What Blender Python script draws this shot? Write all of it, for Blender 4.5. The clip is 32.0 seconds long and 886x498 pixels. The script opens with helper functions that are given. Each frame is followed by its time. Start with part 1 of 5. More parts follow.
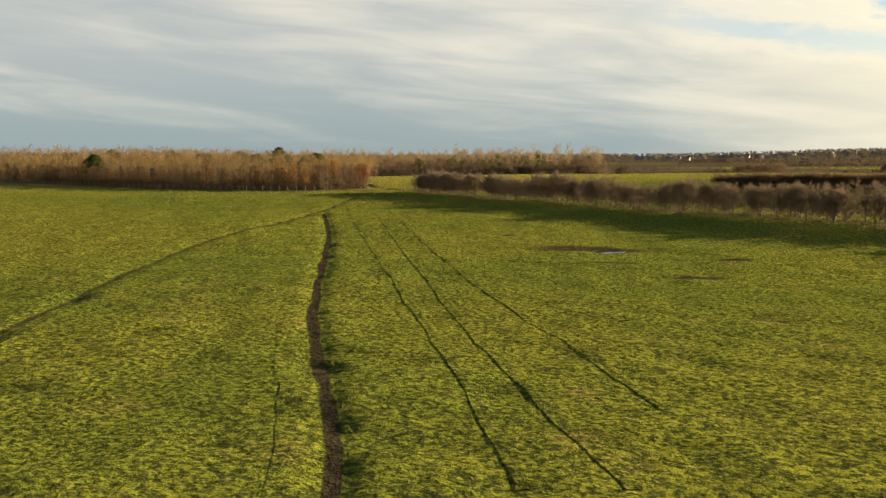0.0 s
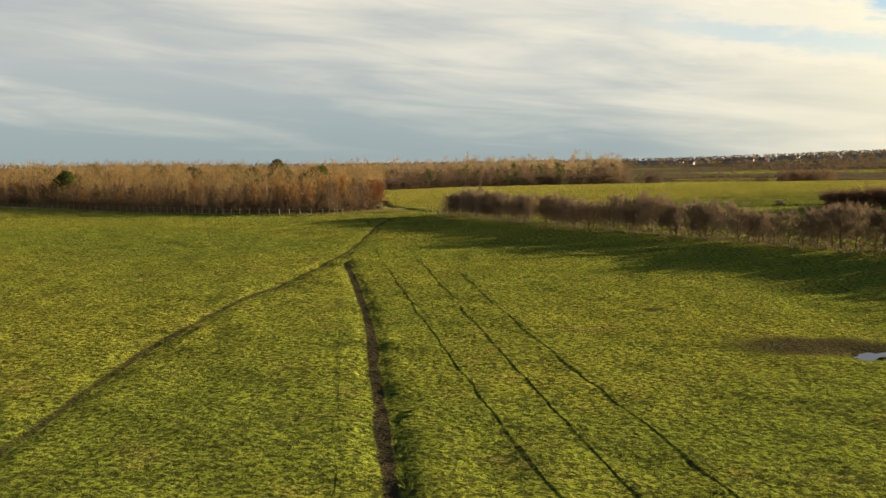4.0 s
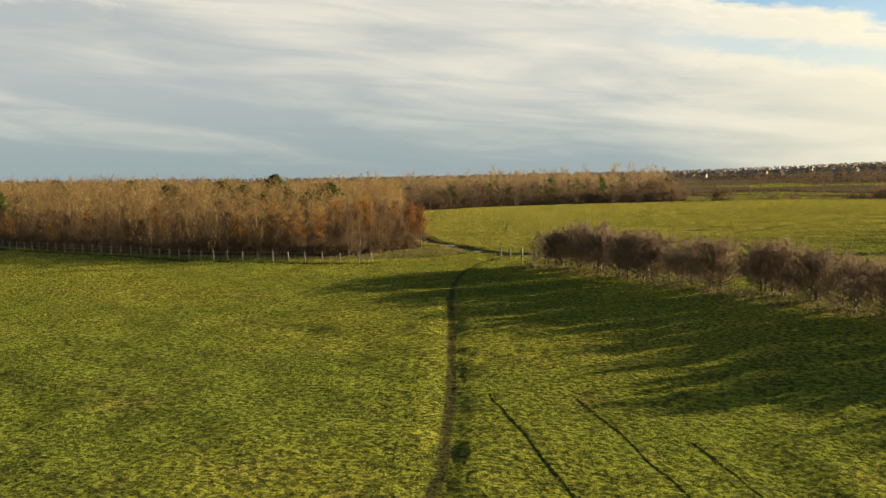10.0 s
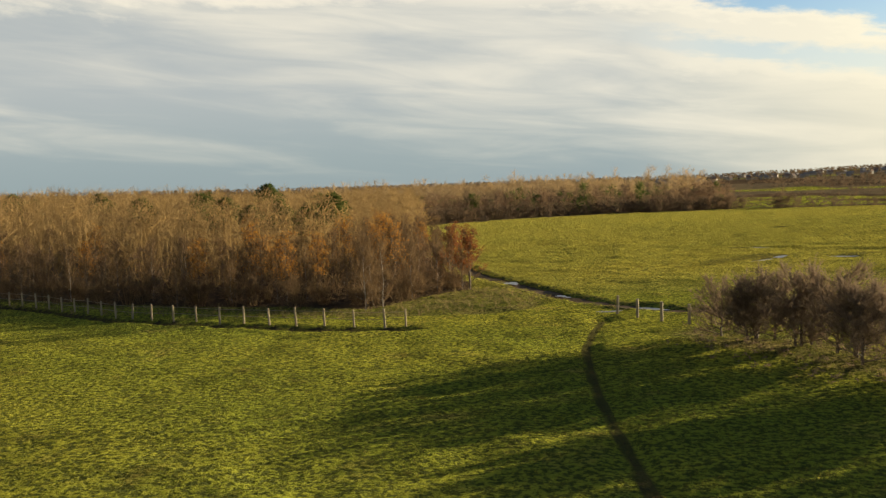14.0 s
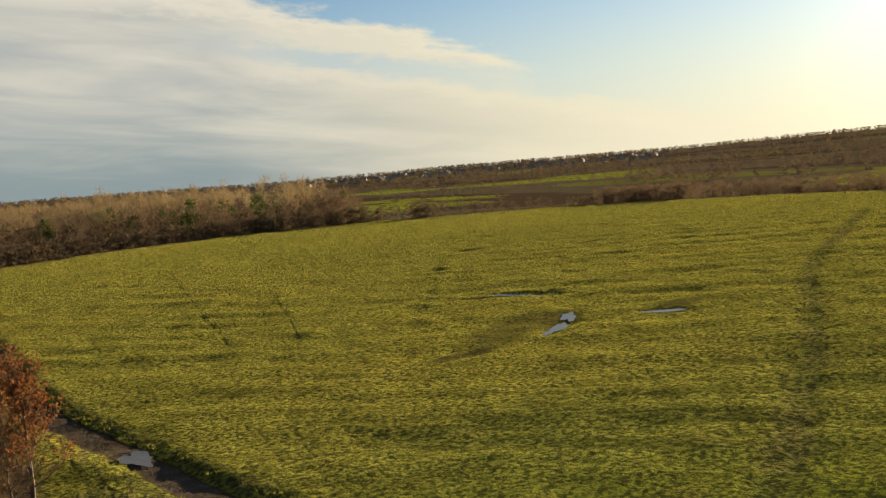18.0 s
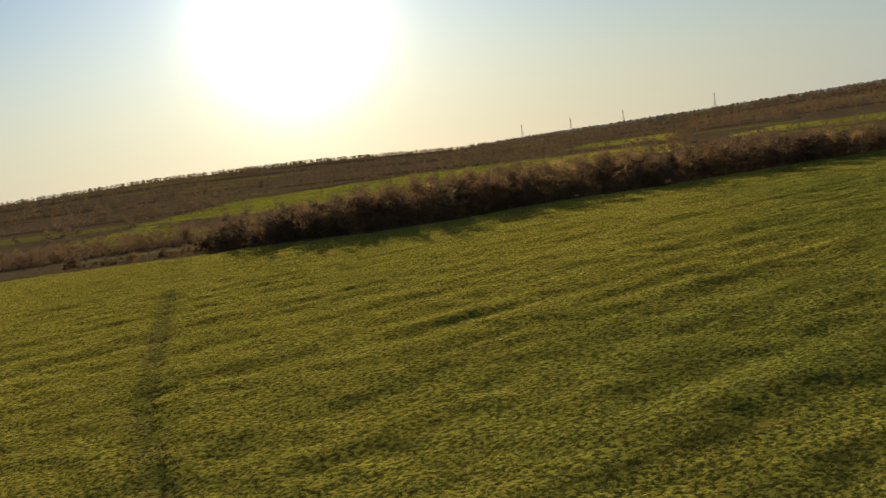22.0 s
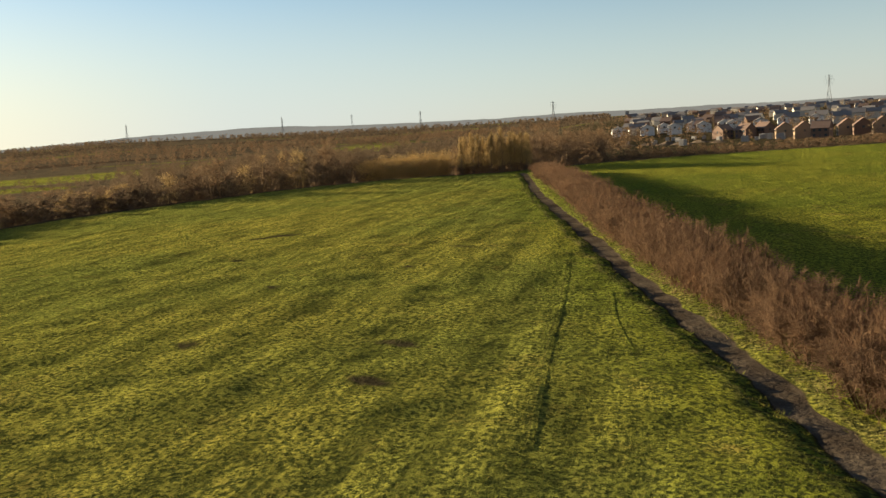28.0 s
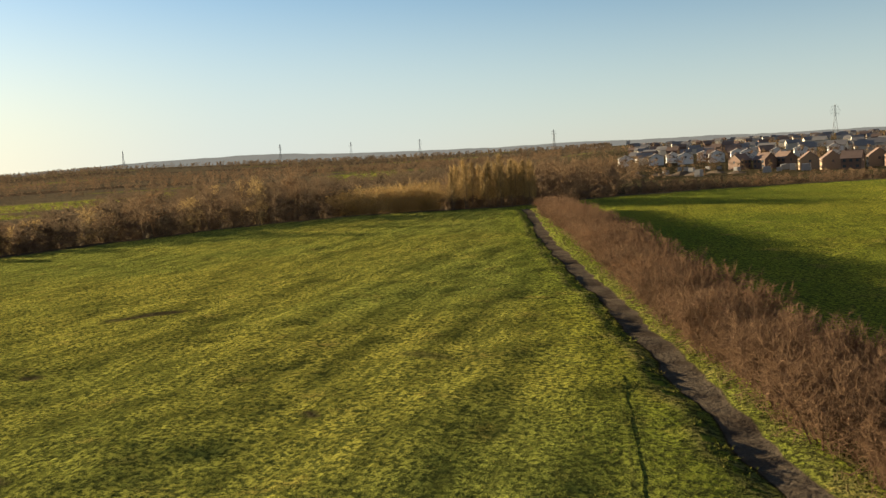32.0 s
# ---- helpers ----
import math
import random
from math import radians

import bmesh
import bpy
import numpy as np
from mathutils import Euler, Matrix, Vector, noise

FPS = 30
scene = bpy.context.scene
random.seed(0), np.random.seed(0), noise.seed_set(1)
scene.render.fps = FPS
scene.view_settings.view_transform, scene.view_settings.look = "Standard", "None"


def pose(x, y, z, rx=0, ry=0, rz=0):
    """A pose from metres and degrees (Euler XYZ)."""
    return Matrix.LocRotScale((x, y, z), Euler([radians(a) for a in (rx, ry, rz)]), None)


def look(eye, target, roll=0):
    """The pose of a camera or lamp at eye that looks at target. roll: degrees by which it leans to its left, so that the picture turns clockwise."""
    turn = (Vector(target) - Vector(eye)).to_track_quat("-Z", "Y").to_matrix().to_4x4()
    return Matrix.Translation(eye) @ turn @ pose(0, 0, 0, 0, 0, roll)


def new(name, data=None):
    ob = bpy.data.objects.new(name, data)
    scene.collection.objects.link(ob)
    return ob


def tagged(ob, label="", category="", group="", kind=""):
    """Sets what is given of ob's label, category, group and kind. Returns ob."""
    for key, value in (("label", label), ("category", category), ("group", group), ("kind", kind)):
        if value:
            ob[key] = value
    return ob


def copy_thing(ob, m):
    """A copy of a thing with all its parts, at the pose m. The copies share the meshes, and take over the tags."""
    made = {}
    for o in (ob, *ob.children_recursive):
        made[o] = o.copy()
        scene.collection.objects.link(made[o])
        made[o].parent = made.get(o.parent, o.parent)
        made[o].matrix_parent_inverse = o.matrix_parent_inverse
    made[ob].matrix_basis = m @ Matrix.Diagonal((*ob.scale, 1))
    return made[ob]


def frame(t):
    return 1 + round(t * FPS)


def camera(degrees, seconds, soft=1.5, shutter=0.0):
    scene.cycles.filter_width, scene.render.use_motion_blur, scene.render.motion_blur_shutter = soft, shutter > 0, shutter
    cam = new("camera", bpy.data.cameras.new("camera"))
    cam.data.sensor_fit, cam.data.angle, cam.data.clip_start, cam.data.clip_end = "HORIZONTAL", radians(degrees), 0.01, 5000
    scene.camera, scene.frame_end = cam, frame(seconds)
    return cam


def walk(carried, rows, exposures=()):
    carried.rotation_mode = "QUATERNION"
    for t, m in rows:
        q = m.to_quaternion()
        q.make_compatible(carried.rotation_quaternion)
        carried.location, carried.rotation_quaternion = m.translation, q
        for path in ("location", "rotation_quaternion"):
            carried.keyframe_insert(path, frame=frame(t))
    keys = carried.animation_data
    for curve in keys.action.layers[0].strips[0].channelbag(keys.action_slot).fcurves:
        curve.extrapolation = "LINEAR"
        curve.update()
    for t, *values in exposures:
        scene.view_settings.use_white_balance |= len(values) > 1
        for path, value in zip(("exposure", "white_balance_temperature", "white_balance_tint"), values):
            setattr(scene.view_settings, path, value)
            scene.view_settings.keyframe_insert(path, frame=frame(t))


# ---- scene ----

cam = camera(51.3, 32.0, soft=1.4)
ROWS = [
    (0.0, -0.0, 0.0, 11.1, -0.14, -5.84, 0.48),
    (0.5, -0.76, 3.71, 11.28, -0.15, -5.76, 0.43),
    (1.0, -1.53, 7.67, 11.43, -0.15, -5.68, 0.61),
    (1.5, -2.33, 11.8, 11.6, -0.21, -5.72, 0.82),
    (2.0, -3.14, 16.05, 11.78, -0.25, -5.62, 0.91),
    (2.5, -3.84, 20.31, 11.9, -0.24, -5.51, 1.11),
    (3.0, -4.64, 24.63, 12.08, -0.29, -5.42, 1.17),
    (3.5, -5.46, 28.99, 12.26, -0.32, -5.44, 1.2),
    (5.5, -8.16, 46.06, 12.65, -0.26, -5.24, 1.35),
    (6.0, -8.85, 50.76, 12.71, -0.26, -5.16, 1.49),
    (6.5, -9.49, 55.54, 12.79, -0.25, -4.98, 1.5),
    (7.0, -10.17, 60.25, 12.82, -0.26, -4.88, 1.5),
    (7.5, -10.95, 64.93, 12.84, -0.32, -4.93, 1.37),
    (8.0, -11.65, 69.61, 12.81, -0.26, -5.04, 1.25),
    (8.5, -12.49, 74.52, 12.92, -0.27, -5.04, 1.13),
    (9.0, -13.35, 79.39, 12.99, -0.28, -4.83, 1.08),
    (9.5, -14.13, 84.25, 13.05, -0.25, -4.7, 1.19),
    (10.0, -14.87, 89.06, 13.03, -0.28, -4.59, 1.42),
    (10.5, -15.66, 93.94, 12.89, -0.31, -4.49, 1.35),
    (11.0, -16.4, 98.97, 12.84, -0.26, -4.41, 1.39),
    (11.5, -17.17, 103.94, 12.9, -0.25, -4.39, 1.45),
    (12.0, -17.83, 108.76, 12.91, -0.23, -4.31, 1.72),
    (12.5, -18.4, 113.55, 12.96, -0.21, -4.21, 1.99),
    (13.0, -18.97, 118.42, 12.95, -0.22, -4.14, 2.14),
    (13.5, -19.44, 123.54, 12.92, -0.14, -4.11, 2.11),
    (15.5, -20.31, 148.11, 13.64, -0.14, -4.07, 2.65),
    (16.0, -20.27, 153.92, 13.77, -0.14, -3.94, 2.98),
    (16.5, -19.92, 159.56, 13.95, -3.06, -3.97, 3.3),
    (17.0, -19.42, 164.82, 14.23, -10.34, -4.16, 3.62),
    (17.5, -18.49, 170.27, 14.36, -17.86, -4.53, 4.03),
    (18.0, -17.11, 175.83, 14.55, -25.2, -5.05, 4.31),
    (18.5, -15.16, 181.16, 14.74, -25.44, -4.85, 4.91),
    (19.0, -12.87, 185.87, 14.95, -25.47, -4.48, 5.65),
    (19.5, -10.16, 189.98, 15.13, -31.58, -4.61, 6.03),
    (20.0, -7.13, 193.52, 15.44, -39.11, -4.97, 6.36),
    (20.5, -3.8, 196.15, 15.71, -46.64, -5.26, 7.08),
    (21.0, -0.3, 198.17, 15.94, -54.2, -5.65, 7.68),
    (21.5, 3.1, 199.62, 15.98, -61.69, -5.95, 7.55),
    (22.0, 6.56, 200.57, 15.96, -69.2, -6.2, 7.61),
    (22.5, 10.01, 200.93, 16.02, -76.77, -6.42, 7.8),
    (23.0, 13.29, 200.82, 16.07, -84.29, -6.66, 7.61),
    (23.5, 16.27, 200.26, 16.02, -91.67, -6.67, 7.5),
    (24.0, 19.05, 199.33, 16.02, -98.91, -6.84, 7.1),
    (24.5, 21.48, 198.21, 16.0, -106.17, -7.18, 6.36),
    (25.0, 23.78, 196.88, 15.96, -113.63, -7.6, 5.48),
    (25.5, 26.29, 195.56, 15.81, -115.63, -7.62, 5.11),
    (27.5, 37.96, 188.55, 15.82, -115.52, -7.35, 4.09),
    (28.0, 41.45, 186.71, 15.71, -115.51, -7.49, 3.89),
    (28.5, 45.05, 184.76, 15.71, -115.5, -7.33, 3.9),
    (29.0, 48.68, 182.72, 15.72, -115.48, -7.02, 3.76),
    (29.5, 52.28, 180.7, 15.61, -115.48, -6.72, 3.54),
    (30.0, 56.06, 178.63, 15.5, -115.48, -6.53, 3.33),
    (30.5, 59.78, 176.55, 15.41, -115.47, -6.39, 3.31),
    (31.0, 63.57, 174.4, 15.34, -115.49, -6.23, 3.25),
    (31.5, 67.44, 172.19, 15.24, -115.48, -5.97, 3.32),
    (32.0, 71.36, 169.77, 15.11, -115.49, -5.74, 3.49),
]
walk(cam, [(t, pose(x, y, z, 90 + pitch, roll, yaw)) for t, x, y, z, yaw, pitch, roll in ROWS],
     exposures=[(0.0, 1.95), (16.0, 1.9), (17.2, 1.75), (18.5, 1.55), (20.0, 1.3), (21.0, 1.2), (23.0, 1.3), (25.0, 1.75), (25.8, 1.9), (28.0, 1.97), (32.0, 2.0)])

# ---------------------------------------------------------------- light
SUN_AZ, SUN_EL = 61.0, 8.3


def heading(az, el=0.0):
    a, e = radians(az), radians(el)
    return Vector((math.sin(a) * math.cos(e), math.cos(a) * math.cos(e), math.sin(e)))


sun = new("sun", bpy.data.lights.new("sun", "SUN"))
sun.data.energy, sun.data.angle, sun.data.color = 5.0, radians(0.55), (1.0, 0.80, 0.50)
sun.matrix_world = look(heading(SUN_AZ, SUN_EL) * 50, (0, 0, 0))


class Nodes:
    """A small helper round a node tree."""

    def __init__(self, tree):
        self.t = tree
        tree.nodes.clear()

    def n(self, kind, ins=(), **props):
        node = self.t.nodes.new(kind)
        if "operation" in props:
            node.operation = props["operation"]
        if "interpolation_type" in props:
            node.interpolation_type = props["interpolation_type"]
        if "data_type" in props:
            node.data_type, node.blend_type = props["data_type"], props["blend_type"]
        if "rotation_type" in props:
            node.rotation_type = props["rotation_type"]
        if "attribute_name" in props:
            node.attribute_name = props["attribute_name"]
        for k, v in dict(ins).items():
            self.put(node.inputs[k], v)
        return node

    def put(self, socket, v):
        if isinstance(v, bpy.types.NodeSocket):
            self.t.links.new(v, socket)
        else:
            socket.default_value = v

    def math(self, op, a, b=0.0, clamp=False):
        node = self.n("ShaderNodeMath", {0: a, 1: b}, operation=op)
        node.use_clamp = clamp
        return node.outputs[0]

    def vmath(self, op, a, b=(0, 0, 0)):
        node = self.n("ShaderNodeVectorMath", {0: a, 1: b}, operation=op)
        return node.outputs["Value"] if op in ("DOT_PRODUCT", "LENGTH") else node.outputs[0]

    def step(self, x, lo, hi, a=0.0, b=1.0):
        node = self.n("ShaderNodeMapRange", {0: x, 1: lo, 2: hi, 3: a, 4: b}, interpolation_type="SMOOTHSTEP")
        return node.outputs[0]

    def mix(self, f, a, b, how="MIX"):
        node = self.n("ShaderNodeMix", data_type="RGBA", blend_type=how)
        for i, v in ((0, f), (6, a), (7, b)):
            if i and not isinstance(v, bpy.types.NodeSocket):
                v = (*v, 1.0)
            self.put(node.inputs[i], v)
        return node.outputs[2]

    def noise(self, vec, scale, detail=3.0, rough=0.55, out=0, **kw):
        return self.n("ShaderNodeTexNoise", {"Vector": vec, "Scale": scale, "Detail": detail, "Roughness": rough, **kw}).outputs[out]


world = bpy.data.worlds.new("sky")
scene.world = world
world.use_nodes = True
w = Nodes(world.node_tree)
way = w.vmath("NORMALIZE", w.n("ShaderNodeTexCoord").outputs["Generated"])
sky = w.n("ShaderNodeTexSky")
sky.sky_type, sky.sun_disc, sky.sun_elevation, sky.sun_rotation = "NISHITA", False, radians(SUN_EL), radians(SUN_AZ)
sky.air_density, sky.dust_density, sky.ozone_density, sky.altitude = 0.95, 0.12, 2.8, 60.0
xyz = w.n("ShaderNodeSeparateXYZ", {0: way})
az = w.math("MULTIPLY", w.math("ARCTAN2", xyz.outputs[0], xyz.outputs[1]), 57.296)
el = w.math("MULTIPLY", w.math("ARCSINE", xyz.outputs[2]), 57.296)
# long banks of cloud over the north, thinning out towards the sun
slant = w.math("ADD", el, w.math("MULTIPLY", az, 0.10))
bank = w.n("ShaderNodeCombineXYZ", {0: w.math("MULTIPLY", az, 0.030), 1: w.math("MULTIPLY", slant, 0.22)}).outputs[0]
puff = w.n("ShaderNodeCombineXYZ", {0: w.math("MULTIPLY", az, 0.10), 1: w.math("MULTIPLY", slant, 0.30)}).outputs[0]
big = w.noise(bank, 1.0, 5.0, 0.5, Distortion=0.4)
mid = w.noise(bank, 3.1, 6.0, 0.55, Distortion=0.6)
fine = w.noise(puff, 3.0, 8.0, 0.62)
east = w.math("MAXIMUM", az, 0.0)
edge = w.math("SUBTRACT", 12.3, w.math("MULTIPLY", w.math("MULTIPLY", east, east), 0.0068))
low_edge = w.math("SUBTRACT", 9.9, w.math("MULTIPLY", az, 0.19))
ragged = w.math("ADD", w.math("MULTIPLY", w.math("SUBTRACT", fine, 0.5), 3.2), w.math("MULTIPLY", w.math("SUBTRACT", mid, 0.5), 2.4))
depth = w.math("ADD", w.math("SUBTRACT", edge, el), ragged)
low_depth = w.math("ADD", w.math("SUBTRACT", low_edge, el), w.math("MULTIPLY", ragged, 0.7))
# the upper bank, the long low bank and the ragged blue gap between them
upper = w.math("MULTIPLY", w.step(depth, -0.3, 0.7), w.step(w.math("ADD", az, w.math("MULTIPLY", ragged, 1.5)), 29.0, 33.0, 1.0, 0.0))
gap_blue = w.math("MULTIPLY", w.math("MULTIPLY", w.step(low_depth, -1.7, -0.9), w.step(low_depth, -0.5, 0.3, 1.0, 0.0)), w.step(az, 8.0, 20.0, 0.0, 0.6))
upper = w.math("MULTIPLY", upper, w.math("SUBTRACT", 1.0, gap_blue))
lower = w.math("MULTIPLY", w.step(low_depth, -0.4, 0.7), w.step(az, 38.0, 50.0, 1.0, 0.0))
cloud = w.math("MAXIMUM", upper, lower)
toward = w.math("MAXIMUM", w.vmath("DOT_PRODUCT", way, tuple(heading(SUN_AZ, SUN_EL))), 0.0)
bright = w.math("ADD", w.math("MULTIPLY", big, 1.1), w.math("ADD", w.math("MULTIPLY", mid, 0.75), w.math("ADD", w.math("MULTIPLY", el, 0.030), w.math("MULTIPLY", az, 0.008))))
lit = w.step(bright, 0.82, 1.60)
rim_light = w.math("MAXIMUM", w.step(depth, 0.6, 2.6, 1.0, 0.0), w.math("MULTIPLY", w.step(low_depth, 0.3, 2.0, 0.8, 0.0), w.step(az, 6.0, 16.0)))
lit = w.math("MAXIMUM", lit, rim_light)
cloud_dark = w.mix(w.step(el, 0.0, 7.0), (0.200, 0.250, 0.262), (0.310, 0.330, 0.325))
cloud_col = w.mix(lit, cloud_dark, (0.620, 0.570, 0.460))
cloud_col = w.mix(w.step(toward, 0.62, 0.97), cloud_col, (0.64, 0.57, 0.40))
haze = w.math("MULTIPLY", w.step(el, 0.0, 13.0, 0.86, 0.0), w.math("MULTIPLY", w.step(az, -10.0, 30.0, 0.35, 1.0), w.step(az, 100.0, 130.0, 1.0, 0.72)))
haze_col = w.mix(w.step(toward, 0.72, 0.99), (0.415, 0.455, 0.450), (0.58, 0.53, 0.38))
glow = w.math("ADD", w.math("MULTIPLY", w.math("POWER", toward, 450.0), 2.2), w.math("ADD", w.math("ADD", w.math("MULTIPLY", w.math("POWER", toward, 60.0), 0.24), w.math("MULTIPLY", w.math("POWER", toward, 6.0), 0.13)), w.math("MULTIPLY", w.math("POWER", toward, 16.0), 0.09)))
glow_col = w.mix(1.0, (1.0, 0.94, 0.74), w.n("ShaderNodeCombineXYZ", {0: glow, 1: glow, 2: glow}).outputs[0], "MULTIPLY")
bg_sky = w.n("ShaderNodeBackground", {"Color": sky.outputs[0], "Strength": 0.039})
bg_haze = w.n("ShaderNodeBackground", {"Color": haze_col, "Strength": 0.41})
bg_cloud = w.n("ShaderNodeBackground", {"Color": cloud_col, "Strength": 0.41})
bg_glow = w.n("ShaderNodeBackground", {"Color": glow_col, "Strength": 0.41})
hazy = w.n("ShaderNodeMixShader", {0: haze, 1: bg_sky.outputs[0], 2: bg_haze.outputs[0]})
both = w.n("ShaderNodeMixShader", {0: w.math("MULTIPLY", cloud, 0.94), 1: hazy.outputs[0], 2: bg_cloud.outputs[0]})
alls = w.n("ShaderNodeAddShader", {0: both.outputs[0], 1: bg_glow.outputs[0]})
w.n("ShaderNodeOutputWorld", {0: alls.outputs[0]})


# ---------------------------------------------------------------- materials
def material(name, build):
    m = bpy.data.materials.new(name)
    m.use_nodes = True
    k = Nodes(m.node_tree)
    surf = build(k)
    k.n("ShaderNodeOutputMaterial", {0: surf})
    return m


def principled(k, col, rough=0.8, bump=None, dist=0.02, power=0.6, **ins):
    node = k.n("ShaderNodeBsdfPrincipled", {"Base Color": col if isinstance(col, bpy.types.NodeSocket) else (*col, 1), "Roughness": rough, **ins})
    if bump is not None:
        k.put(node.inputs["Normal"], k.n("ShaderNodeBump", {"Height": bump, "Distance": dist, "Strength": power}).outputs[0])
    return node.outputs[0]


def turf(k, col, height, dist, fuzz):
    """Matt ground under a fine fuzz of grass blades."""
    bump = k.n("ShaderNodeBump", {"Height": height, "Distance": dist, "Strength": 1.0}).outputs[0]
    return k.n("ShaderNodeBsdfPrincipled", {"Base Color": col, "Roughness": 1.0, "Specular IOR Level": 0.0, "Sheen Weight": fuzz, "Sheen Roughness": 0.45,
                                            "Sheen Tint": (0.60, 0.66, 0.14, 1.0), "Normal": bump}).outputs[0]


def attr(k, name):
    return k.n("ShaderNodeAttribute", attribute_name=name).outputs["Fac"]


def place(k):
    return k.n("ShaderNodeNewGeometry").outputs["Position"]


def island(k):
    return k.n("ShaderNodeNewGeometry").outputs["Random Per Island"]


def drills(k, p):
    """Old drill lines drawn out along the field."""
    x = k.vmath("DOT_PRODUCT", p, (0.766 * 0.13, -0.643 * 0.13, 0.0))
    y = k.vmath("DOT_PRODUCT", p, (0.643, 0.766, 0.0))
    return k.noise(k.n("ShaderNodeCombineXYZ", {0: x, 1: y}).outputs[0], 0.75, 5.0, 0.62)


def ground_mat(k):
    p = place(k)
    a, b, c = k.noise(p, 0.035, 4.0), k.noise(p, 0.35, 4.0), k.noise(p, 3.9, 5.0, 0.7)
    line = drills(k, p)
    reach = k.n("ShaderNodeSeparateXYZ", {0: p}).outputs[1]
    drilled = k.step(k.vmath("DOT_PRODUCT", p, (0.46, 0.89, 0.0)), 175.0, 184.0)
    drilled = k.math("MULTIPLY", drilled, k.step(reach, 390.0, 430.0, 1.0, 0.0))
    meadow = k.mix(k.step(a, 0.35, 0.68), (0.212, 0.252, 0.029), (0.318, 0.312, 0.036))
    ley = k.mix(k.step(a, 0.35, 0.68), (0.255, 0.276, 0.052), (0.385, 0.348, 0.060))
    grass = k.mix(drilled, meadow, ley)
    grass = k.mix(k.step(b, 0.55, 0.85), grass, (0.340, 0.250, 0.066))
    north = k.math("MULTIPLY", k.step(reach, 192.0, 225.0), k.step(reach, 390.0, 430.0, 1.0, 0.0))
    # shade in the furrows between drill ridges is painted into the colour
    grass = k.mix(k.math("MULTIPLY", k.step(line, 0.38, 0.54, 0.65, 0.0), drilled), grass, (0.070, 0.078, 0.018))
    # gaps between tussocks get painted shade, from noise that the bump shares
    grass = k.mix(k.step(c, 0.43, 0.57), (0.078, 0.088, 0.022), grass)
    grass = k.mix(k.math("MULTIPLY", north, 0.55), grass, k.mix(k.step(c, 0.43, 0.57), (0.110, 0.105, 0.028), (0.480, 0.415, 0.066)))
    mud = k.mix(k.noise(p, 1.5, 5.0, 0.65), (0.034, 0.029, 0.016), (0.088, 0.070, 0.038))
    scrub = k.mix(k.noise(p, 0.05, 6.0, 0.75), (0.050, 0.041, 0.028), (0.150, 0.118, 0.072))
    parcel = k.noise(k.vmath("MULTIPLY", p, (1.0, 0.45, 1.0)), 0.0045, 2.0)
    scrub = k.mix(k.step(parcel, 0.60, 0.63), scrub, (0.130, 0.125, 0.036))
    scrub = k.mix(k.step(parcel, 0.44, 0.40), scrub, (0.070, 0.050, 0.032))
    rough_grass = k.mix(k.step(b, 0.4, 0.6), (0.120, 0.132, 0.034), (0.215, 0.182, 0.072))
    # the same gap shade, painted into the rough grass
    rough_grass = k.mix(k.step(c, 0.42, 0.58), (0.045, 0.046, 0.018), rough_grass)
    col = k.mix(attr(k, "rough"), grass, rough_grass)
    col = k.mix(attr(k, "scrub"), col, scrub)
    wear = k.step(k.math("ADD", attr(k, "mud"), k.math("MULTIPLY", k.math("SUBTRACT", c, 0.5), 0.9)), 0.25, 0.75)
    col = k.mix(wear, col, mud)
    grit = k.noise(p, 9.0, 5.0, 0.7)
    gravel = k.mix(k.step(k.noise(p, 0.5, 5.0, 0.6), 0.35, 0.65), (0.058, 0.044, 0.031), k.mix(k.step(grit, 0.4, 0.7), (0.090, 0.071, 0.050), (0.135, 0.108, 0.078)))
    stony = k.step(k.math("ADD", attr(k, "gravel"), k.math("MULTIPLY", k.math("SUBTRACT", c, 0.5), 0.7)), 0.35, 0.65)
    col = k.mix(stony, col, gravel)
    # low ridges of old tussocks, drawn out across the slope
    rx_ = k.vmath("DOT_PRODUCT", p, (0.42 * 0.45, 0.91 * 0.45, 0.0))
    ry_ = k.vmath("DOT_PRODUCT", p, (0.91, -0.42, 0.0))
    ridge = k.noise(k.n("ShaderNodeCombineXYZ", {0: rx_, 1: ry_}).outputs[0], 0.85, 3.0, 0.55, Distortion=0.6)
    lumps = k.math("ADD", k.math("ADD", k.math("ADD", k.noise(p, 2.8, 3.0, 0.6), k.math("MULTIPLY", ridge, 0.8)), k.math("MULTIPLY", k.math("MULTIPLY", line, drilled), 1.6)), k.math("MULTIPLY", c, 0.7))
    bare = k.math("MAXIMUM", k.math("MAXIMUM", stony, wear), attr(k, "scrub"))
    bare = k.math("MAXIMUM", bare, k.math("MULTIPLY", attr(k, "rough"), 0.8))
    fuzz = k.math("MULTIPLY", k.math("SUBTRACT", 1.0, bare), k.step(c, 0.43, 0.57, 0.0, 0.050))
    return turf(k, col, k.math("MULTIPLY", lumps, k.math("SUBTRACT", 1.0, k.math("MULTIPLY", stony, 0.85))), 0.62, fuzz)


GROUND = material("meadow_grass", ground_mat)


